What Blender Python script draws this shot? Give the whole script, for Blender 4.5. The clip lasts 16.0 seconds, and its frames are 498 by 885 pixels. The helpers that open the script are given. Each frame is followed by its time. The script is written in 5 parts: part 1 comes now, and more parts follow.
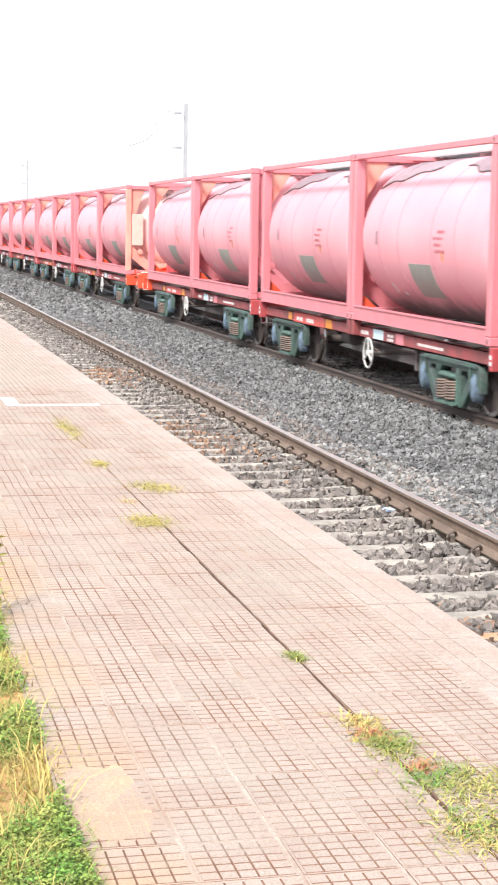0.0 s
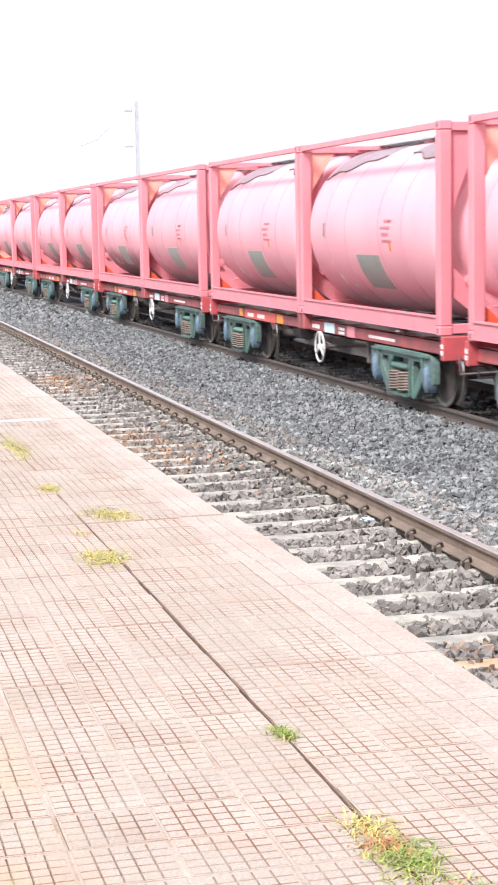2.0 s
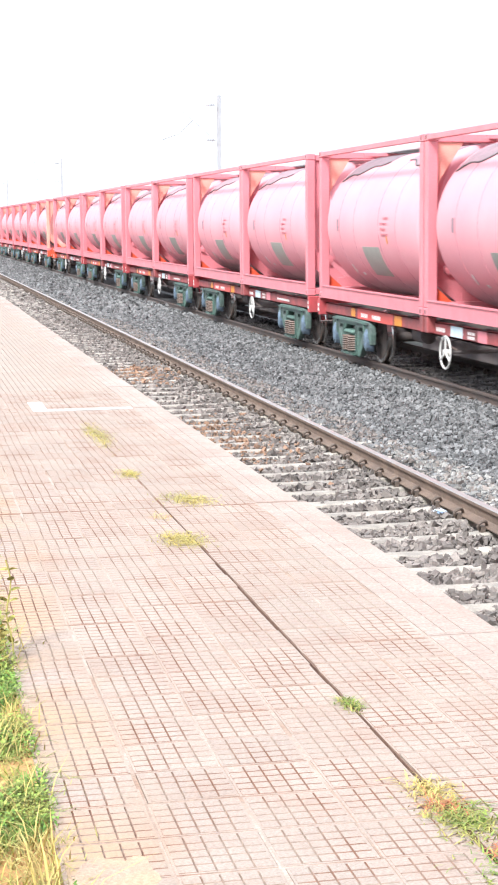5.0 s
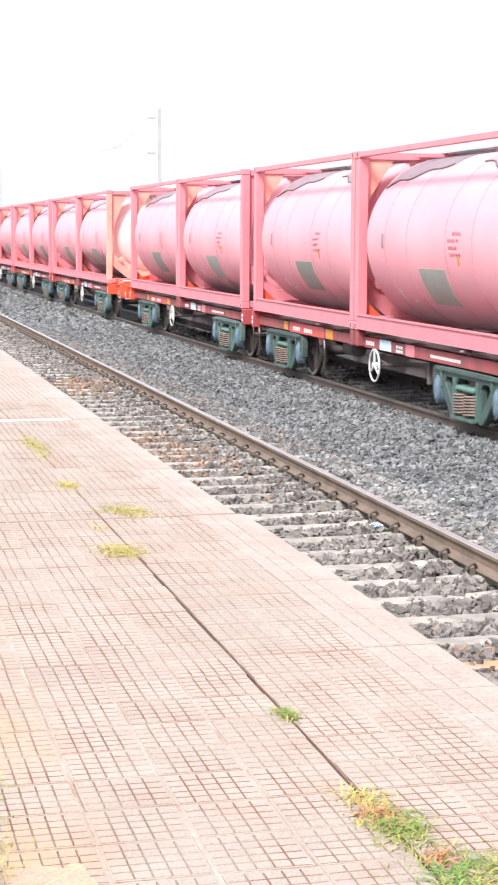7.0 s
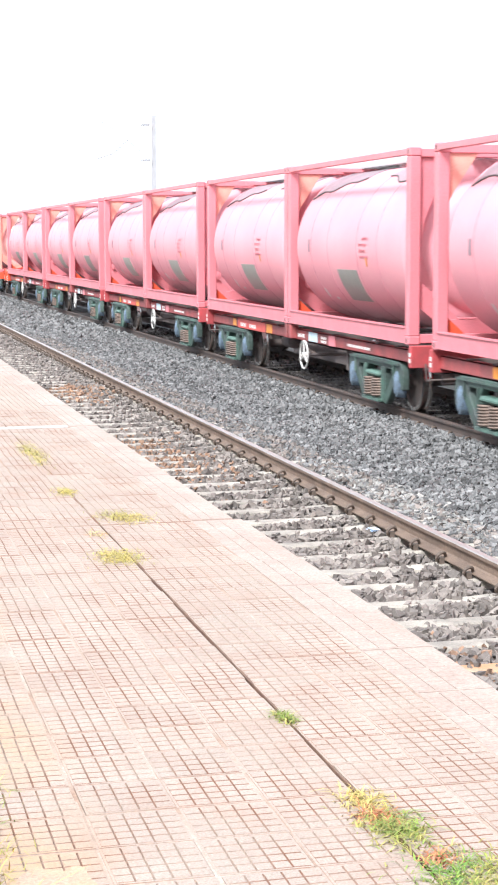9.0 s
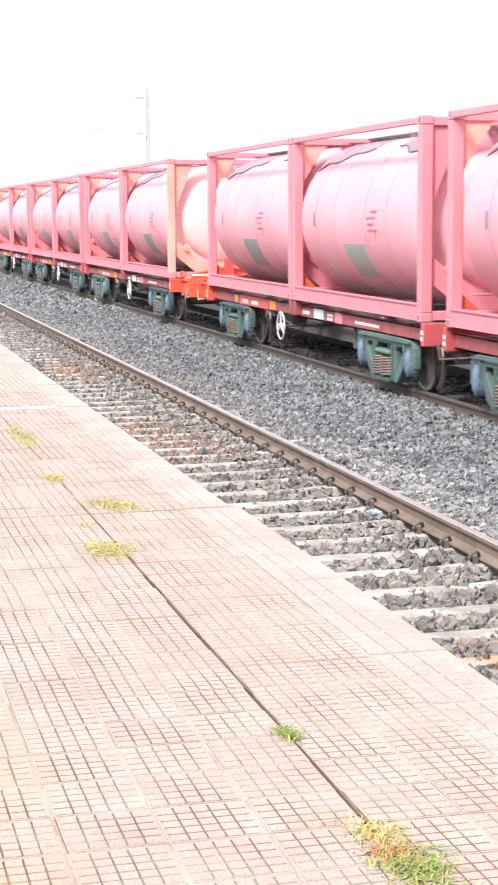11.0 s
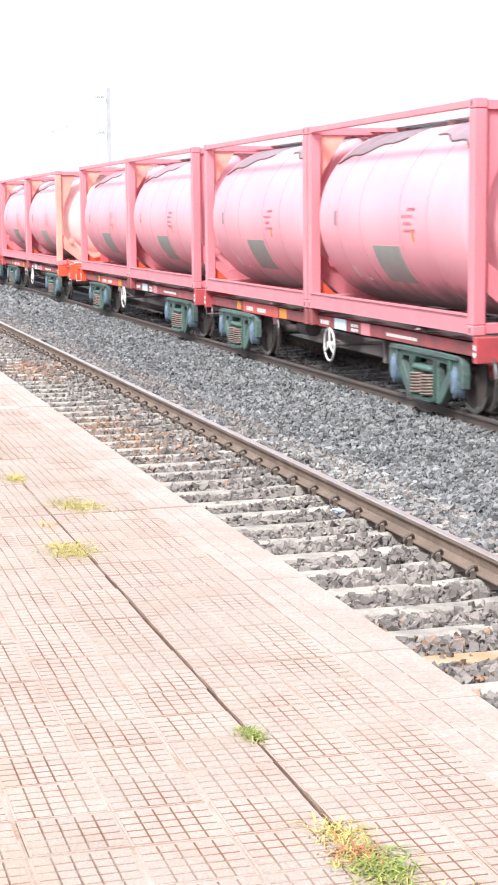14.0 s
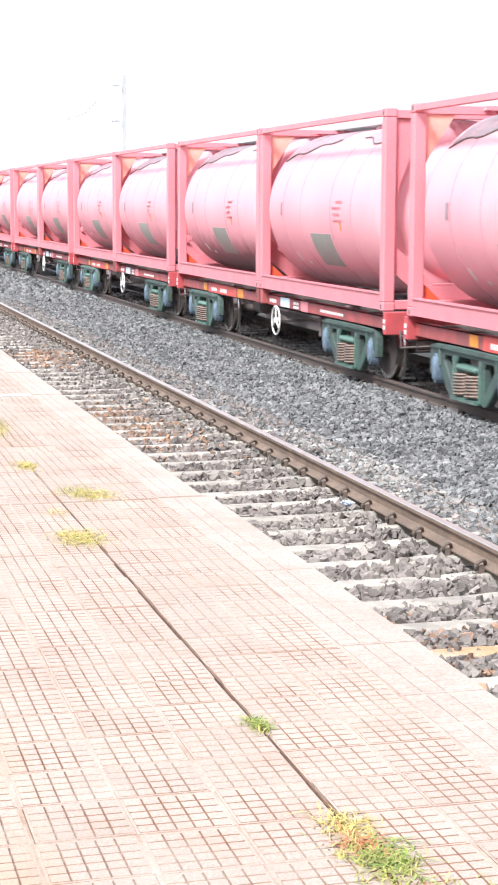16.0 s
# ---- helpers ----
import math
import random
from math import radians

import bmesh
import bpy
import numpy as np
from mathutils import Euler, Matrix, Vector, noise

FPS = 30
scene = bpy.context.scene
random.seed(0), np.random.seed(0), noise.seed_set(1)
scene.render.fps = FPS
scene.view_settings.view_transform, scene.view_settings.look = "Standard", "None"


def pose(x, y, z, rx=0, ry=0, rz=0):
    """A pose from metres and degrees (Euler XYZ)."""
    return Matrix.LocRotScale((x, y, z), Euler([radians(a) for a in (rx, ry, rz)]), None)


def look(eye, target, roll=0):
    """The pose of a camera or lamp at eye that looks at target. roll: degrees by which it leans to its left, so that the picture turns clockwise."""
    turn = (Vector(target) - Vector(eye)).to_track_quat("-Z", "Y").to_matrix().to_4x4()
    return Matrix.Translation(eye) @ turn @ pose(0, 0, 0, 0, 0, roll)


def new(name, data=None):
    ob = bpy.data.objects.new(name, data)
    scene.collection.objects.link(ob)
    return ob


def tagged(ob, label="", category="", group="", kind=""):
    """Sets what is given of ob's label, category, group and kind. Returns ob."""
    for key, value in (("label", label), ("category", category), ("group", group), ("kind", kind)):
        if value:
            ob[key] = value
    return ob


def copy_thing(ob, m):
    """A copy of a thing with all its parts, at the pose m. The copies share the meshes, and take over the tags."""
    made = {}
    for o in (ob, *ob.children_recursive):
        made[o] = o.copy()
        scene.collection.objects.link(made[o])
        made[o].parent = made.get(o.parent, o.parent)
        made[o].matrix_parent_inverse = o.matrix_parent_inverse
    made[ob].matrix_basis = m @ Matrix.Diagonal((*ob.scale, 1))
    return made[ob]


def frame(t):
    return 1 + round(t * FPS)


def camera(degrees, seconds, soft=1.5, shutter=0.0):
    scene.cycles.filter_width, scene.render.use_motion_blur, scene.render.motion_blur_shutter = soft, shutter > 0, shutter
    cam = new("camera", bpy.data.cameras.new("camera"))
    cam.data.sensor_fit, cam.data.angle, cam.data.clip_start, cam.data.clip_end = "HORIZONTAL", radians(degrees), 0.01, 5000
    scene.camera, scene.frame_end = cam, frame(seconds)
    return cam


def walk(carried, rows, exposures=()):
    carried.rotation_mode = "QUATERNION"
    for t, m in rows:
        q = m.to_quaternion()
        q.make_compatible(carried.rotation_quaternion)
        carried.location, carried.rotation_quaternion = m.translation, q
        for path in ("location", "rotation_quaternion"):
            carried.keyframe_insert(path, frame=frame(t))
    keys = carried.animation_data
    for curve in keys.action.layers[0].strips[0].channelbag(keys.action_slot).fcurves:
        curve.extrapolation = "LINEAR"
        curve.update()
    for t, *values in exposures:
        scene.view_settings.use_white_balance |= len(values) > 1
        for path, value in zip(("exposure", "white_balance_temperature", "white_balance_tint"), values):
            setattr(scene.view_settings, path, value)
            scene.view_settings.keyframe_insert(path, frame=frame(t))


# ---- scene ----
cam = camera(16.9, 16.0, soft=2.1, shutter=0.12)
PATH = [
    (0, (-3.974, -1.394, 2.362), (-1.722, 8.266, 1.095), 1.02),
    (0.5, (-3.951, -1.344, 2.365), (-1.915, 8.365, 1.104), 0.80),
    (1, (-3.821, -0.706, 2.337), (-1.452, 8.918, 1.013), -0.40),
    (1.5, (-3.729, -0.322, 2.323), (-1.239, 9.280, 1.055), -0.89),
    (2, (-3.731, -0.329, 2.323), (-1.274, 9.280, 1.045), -1.02),
    (2.5, (-3.701, -0.207, 2.320), (-1.276, 9.409, 1.035), -1.25),
    (3, (-3.699, -0.183, 2.323), (-1.465, 9.464, 0.933), -1.49),
    (3.5, (-3.766, -0.481, 2.328), (-1.657, 9.197, 0.956), -0.89),
    (4, (-3.795, -0.615, 2.331), (-1.670, 9.066, 1.002), -0.57),
    (4.5, (-3.791, -0.601, 2.330), (-1.708, 9.085, 0.974), -0.53),
    (4.7, (-3.789, -0.599, 2.330), (-1.780, 9.106, 0.997), -0.47),
    (6.8, (-3.803, -0.664, 2.333), (-1.689, 9.032, 1.101), -0.01),
    (7, (-3.807, -0.653, 2.334), (-1.432, 8.983, 1.104), 0.31),
    (7.5, (-3.827, -0.693, 2.341), (-1.118, 8.845, 1.043), 0.45),
    (8, (-3.817, -0.663, 2.339), (-1.192, 8.904, 1.084), 0.21),
    (8.5, (-3.823, -0.692, 2.341), (-1.261, 8.902, 1.158), 0.10),
    (9, (-3.816, -0.688, 2.336), (-1.419, 8.947, 1.141), -0.11),
    (9.5, (-3.763, -0.462, 2.329), (-1.438, 9.181, 1.062), -0.92),
    (9.7, (-3.744, -0.379, 2.326), (-1.435, 9.267, 1.052), 0.42),
    (12, (-3.698, -0.193, 2.322), (-1.216, 9.398, 0.961), -0.88),
    (12.5, (-3.691, -0.173, 2.318), (-1.206, 9.420, 0.979), -0.73),
    (13, (-3.700, -0.198, 2.322), (-1.306, 9.413, 0.944), -0.67),
    (13.5, (-3.696, -0.190, 2.319), (-1.264, 9.419, 1.000), -0.28),
    (14, (-3.693, -0.192, 2.318), (-1.068, 9.363, 0.968), -0.52),
    (14.5, (-3.695, -0.184, 2.319), (-1.228, 9.429, 1.092), -0.60),
    (15, (-3.690, -0.171, 2.318), (-1.213, 9.429, 1.015), 0.08),
    (15.5, (-3.704, -0.213, 2.322), (-1.365, 9.415, 0.972), 0.23),
    (16, (-3.696, -0.198, 2.319), (-1.134, 9.366, 0.914), 0.28),
]
walk(cam, [(t, look(eye, target, roll)) for t, eye, target, roll in PATH], exposures=[(0.0, 1.48, 6420, 7.0), (0.5, 1.25, 6420, 7.0), (1.0, 1.36, 6420, 7.0), (1.5, 1.50, 6130, 7.0), (4.0, 1.6, 6130, 7.0), (7.0, 1.54, 6180, 7.0), (7.5, 1.64, 6130, 7.0), (9.0, 1.6, 6130, 7.0), (13.5, 1.6, 6130, 7.0), (16.0, 1.68, 6130, 7.0)])

# ---- light: a bright hazy overcast sky, weak wide sun ----
SUN_ELEVATION, SUN_TURN = 46.0, 225.0
world = bpy.data.worlds.new("hazy_sky")
scene.world = world
world.use_nodes = True
wn, wl = world.node_tree.nodes, world.node_tree.links
wn.clear()
sky = wn.new("ShaderNodeTexSky")
sky.sky_type = "NISHITA"
sky.sun_disc = False
sky.sun_elevation = radians(SUN_ELEVATION)
sky.sun_rotation = radians(SUN_TURN)
sky.dust_density, sky.air_density, sky.ozone_density = 7.0, 1.0, 0.6
cloud = wn.new("ShaderNodeMix")
cloud.data_type = "RGBA"
cloud.inputs[0].default_value = 0.72
wl.new(sky.outputs[0], cloud.inputs[6])
cloud.inputs[7].default_value = (7.0, 7.3, 7.9, 1)
back = wn.new("ShaderNodeBackground")
back.inputs[1].default_value = 0.085
wout = wn.new("ShaderNodeOutputWorld")
wl.new(cloud.outputs[2], back.inputs[0])
wl.new(back.outputs[0], wout.inputs[0])
sun = new("sun", bpy.data.lights.new("sun", "SUN"))
sun.data.energy, sun.data.angle, sun.data.color = 1.9, radians(14), (1.0, 0.985, 0.965)
a, b = radians(SUN_TURN), radians(SUN_ELEVATION)
sun.matrix_world = look((20 * math.sin(a) * math.cos(b), 20 * math.cos(a) * math.cos(b), 20 * math.sin(b)), (0, 0, 0))

# ---- materials ----
def mat(name, base, rough=0.6, metal=0.0, second=None, scale=6.0, mix=0.5, fine=60.0, bump=0.15, spread=0.0, object_space=True, sharp=(0.35, 0.65), islands=True, grain=None):
    """Base colour with a second colour in broad patches, fine grain, bump, and a shade of its own for each object."""
    m = bpy.data.materials.new(name)
    m.use_nodes = True
    n, l = m.node_tree.nodes, m.node_tree.links
    p = n["Principled BSDF"]
    p.inputs["Metallic"].default_value = metal
    tc = n.new("ShaderNodeTexCoord")
    co = tc.outputs["Object"]
    if not object_space:
        g = n.new("ShaderNodeNewGeometry")
        co = g.outputs["Position"]
    n1 = n.new("ShaderNodeTexNoise")
    n1.inputs["Scale"].default_value, n1.inputs["Detail"].default_value = scale, 6
    n2 = n.new("ShaderNodeTexNoise")
    n2.inputs["Scale"].default_value, n2.inputs["Detail"].default_value = fine, 4
    l.new(co, n1.inputs["Vector"])
    l.new(co, n2.inputs["Vector"])
    mr = n.new("ShaderNodeMapRange")
    mr.inputs[1].default_value, mr.inputs[2].default_value = sharp
    mr.inputs[4].default_value = mix
    l.new(n1.outputs[0], mr.inputs[0])
    mx = n.new("ShaderNodeMix")
    mx.data_type = "RGBA"
    mx.inputs[6].default_value = (*base, 1)
    mx.inputs[7].default_value = (*(second or [c * 0.7 for c in base]), 1)
    l.new(mr.outputs[0], mx.inputs[0])
    hs = n.new("ShaderNodeHueSaturation")
    l.new(mx.outputs[2], hs.inputs["Color"])
    gr = n.new("ShaderNodeMapRange")
    gr.inputs[1].default_value, gr.inputs[2].default_value = 0.28, 0.72
    g_ = grain if grain is not None else (0.20 if bump > 0.09 else 0.06)
    gr.inputs[3].default_value, gr.inputs[4].default_value = 1 - g_, 1 + g_
    l.new(n2.outputs[0], gr.inputs[0])
    if spread:
        oi = n.new("ShaderNodeObjectInfo")
        ge = n.new("ShaderNodeNewGeometry")
        ad = n.new("ShaderNodeMath")
        ad.operation = "ADD"
        fr = n.new("ShaderNodeMath")
        fr.operation = "FRACT"
        l.new(oi.outputs["Random"], ad.inputs[0])
        if islands:
            l.new(ge.outputs["Random Per Island"], ad.inputs[1])
        else:
            ad.inputs[1].default_value = 0.0
        l.new(ad.outputs[0], fr.inputs[0])
        sp = n.new("ShaderNodeMapRange")
        sp.inputs[3].default_value, sp.inputs[4].default_value = 1 - spread, 1 + spread
        l.new(fr.outputs[0], sp.inputs[0])
        mu = n.new("ShaderNodeMath")
        mu.operation = "MULTIPLY"
        l.new(gr.outputs[0], mu.inputs[0])
        l.new(sp.outputs[0], mu.inputs[1])
        l.new(mu.outputs[0], hs.inputs["Value"])
    else:
        l.new(gr.outputs[0], hs.inputs["Value"])
    l.new(hs.outputs[0], p.inputs["Base Color"])
    rr = n.new("ShaderNodeMapRange")
    rr.inputs[3].default_value, rr.inputs[4].default_value = max(rough - 0.12, 0.05), min(rough + 0.12, 1)
    l.new(n1.outputs[0], rr.inputs[0])
    l.new(rr.outputs[0], p.inputs["Roughness"])
    if bump:
        bp = n.new("ShaderNodeBump")
        bp.inputs["Strength"].default_value, bp.inputs["Distance"].default_value = bump, 0.01
        l.new(n2.outputs[0], bp.inputs["Height"])
        l.new(bp.outputs[0], p.inputs["Normal"])
    return m


def tank_paint():
    """Faded red paint; some tanks carry dark grime with a ragged rim along the lower side."""
    m = mat("tank_red", (0.69, 0.29, 0.338), 0.52, 0, (0.73, 0.35, 0.39), 0.9, 0.8, 25, 0.03, 0.04, True, (0.35, 0.65), False, 0.03)
    n, l = m.node_tree.nodes, m.node_tree.links
    p = n["Principled BSDF"]
    hs = next(x for x in n if x.bl_idname == "ShaderNodeHueSaturation")
    tc, sx, oi = n.new("ShaderNodeTexCoord"), n.new("ShaderNodeSeparateXYZ"), n.new("ShaderNodeObjectInfo")
    l.new(tc.outputs["Object"], sx.inputs[0])
    mp = n.new("ShaderNodeMapping")
    mp.inputs["Scale"].default_value = (1.6, 1.6, 0.5)
    l.new(tc.outputs["Object"], mp.inputs[0])
    nz = n.new("ShaderNodeTexNoise")
    nz.noise_dimensions = "4D"
    nz.inputs["Scale"].default_value, nz.inputs["Detail"].default_value = 2.2, 7
    l.new(mp.outputs[0], nz.inputs["Vector"])
    sd = n.new("ShaderNodeMath")
    sd.operation, sd.inputs[1].default_value = "MULTIPLY", 37.0
    l.new(oi.outputs["Random"], sd.inputs[0])
    l.new(sd.outputs[0], nz.inputs["W"])
    rim = n.new("ShaderNodeMapRange")
    rim.inputs[1].default_value, rim.inputs[2].default_value = 0.80, 1.0
    rim.inputs[3].default_value, rim.inputs[4].default_value = -1.18, -0.42
    l.new(oi.outputs["Random"], rim.inputs[0])
    wob = n.new("ShaderNodeMath")
    wob.operation, wob.inputs[1].default_value = "MULTIPLY_ADD", 0.55
    l.new(nz.outputs[0], wob.inputs[0])
    l.new(sx.outputs[2], wob.inputs[2])
    low = n.new("ShaderNodeMath")
    low.operation = "SUBTRACT"
    l.new(rim.outputs[0], low.inputs[0])
    l.new(wob.outputs[0], low.inputs[1])
    ed = n.new("ShaderNodeMapRange")
    ed.inputs[1].default_value, ed.inputs[2].default_value = -0.36, -0.10
    ed.inputs[4].default_value = 0.7
    l.new(low.outputs[0], ed.inputs[0])
    mx = n.new("ShaderNodeMix")
    mx.data_type = "RGBA"
    mx.inputs[7].default_value = (0.12, 0.08, 0.078, 1)
    l.new(ed.outputs[0], mx.inputs[0])
    l.new(hs.outputs[0], mx.inputs[6])
    l.new(mx.outputs[2], p.inputs["Base Color"])
    return m


def tile_surface():
    """Pink cement tile: grey rough worn patches with pale grit, and sand washed over it beside the soil."""
    m = mat("pink_tile", (0.342, 0.258, 0.212), 0.8, 0, (0.385, 0.32, 0.275), 5.5, 0.8, 130, 0.6, 0.05, False, (0.3, 0.7), False)
    n, l = m.node_tree.nodes, m.node_tree.links
    p = n["Principled BSDF"]
    hs = next(x for x in n if x.bl_idname == "ShaderNodeHueSaturation")
    g, sx = n.new("ShaderNodeNewGeometry"), n.new("ShaderNodeSeparateXYZ")
    l.new(g.outputs["Position"], sx.inputs[0])

    def field(scale, lo, hi, top, detail=5):
        nz, r = n.new("ShaderNodeTexNoise"), n.new("ShaderNodeMapRange")
        nz.inputs["Scale"].default_value, nz.inputs["Detail"].default_value = scale, detail
        l.new(g.outputs["Position"], nz.inputs["Vector"])
        r.inputs[1].default_value, r.inputs[2].default_value, r.inputs[4].default_value = lo, hi, top
        l.new(nz.outputs[0], r.inputs[0])
        return r.outputs[0]

    def blend(factor, first, colour):
        mx = n.new("ShaderNodeMix")
        mx.data_type = "RGBA"
        mx.inputs[7].default_value = (*colour, 1)
        l.new(factor, mx.inputs[0])
        l.new(first, mx.inputs[6])
        return mx.outputs[2]

    def math_node(kind, a, b):
        q = n.new("ShaderNodeMath")
        q.operation = kind
        q.use_clamp = True
        for k, v in enumerate((a, b)):
            if isinstance(v, float):
                q.inputs[k].default_value = v
            else:
                l.new(v, q.inputs[k])
        return q.outputs[0]

    worn = field(1.7, 0.53, 0.66, 1.0)
    grit = field(170, 0.44, 0.60, 1.0, 2)
    colour = blend(math_node("MULTIPLY", worn, 0.55), hs.outputs[0], (0.265, 0.205, 0.17))
    colour = blend(math_node("MULTIPLY", math_node("MULTIPLY", worn, grit), 0.6), colour, (0.46, 0.40, 0.35))
    red = field(3.1, 0.56, 0.70, 0.2)
    colour = blend(red, colour, (0.34, 0.19, 0.13))
    near_soil = n.new("ShaderNodeMapRange")
    near_soil.inputs[1].default_value, near_soil.inputs[2].default_value = -3.12, -3.46
    l.new(sx.outputs[0], near_soil.inputs[0])
    colour = blend(math_node("MULTIPLY", near_soil.outputs[0], field(2.6, 0.36, 0.62, 0.85)), colour, (0.44, 0.28, 0.15))
    l.new(colour, p.inputs["Base Color"])
    return m


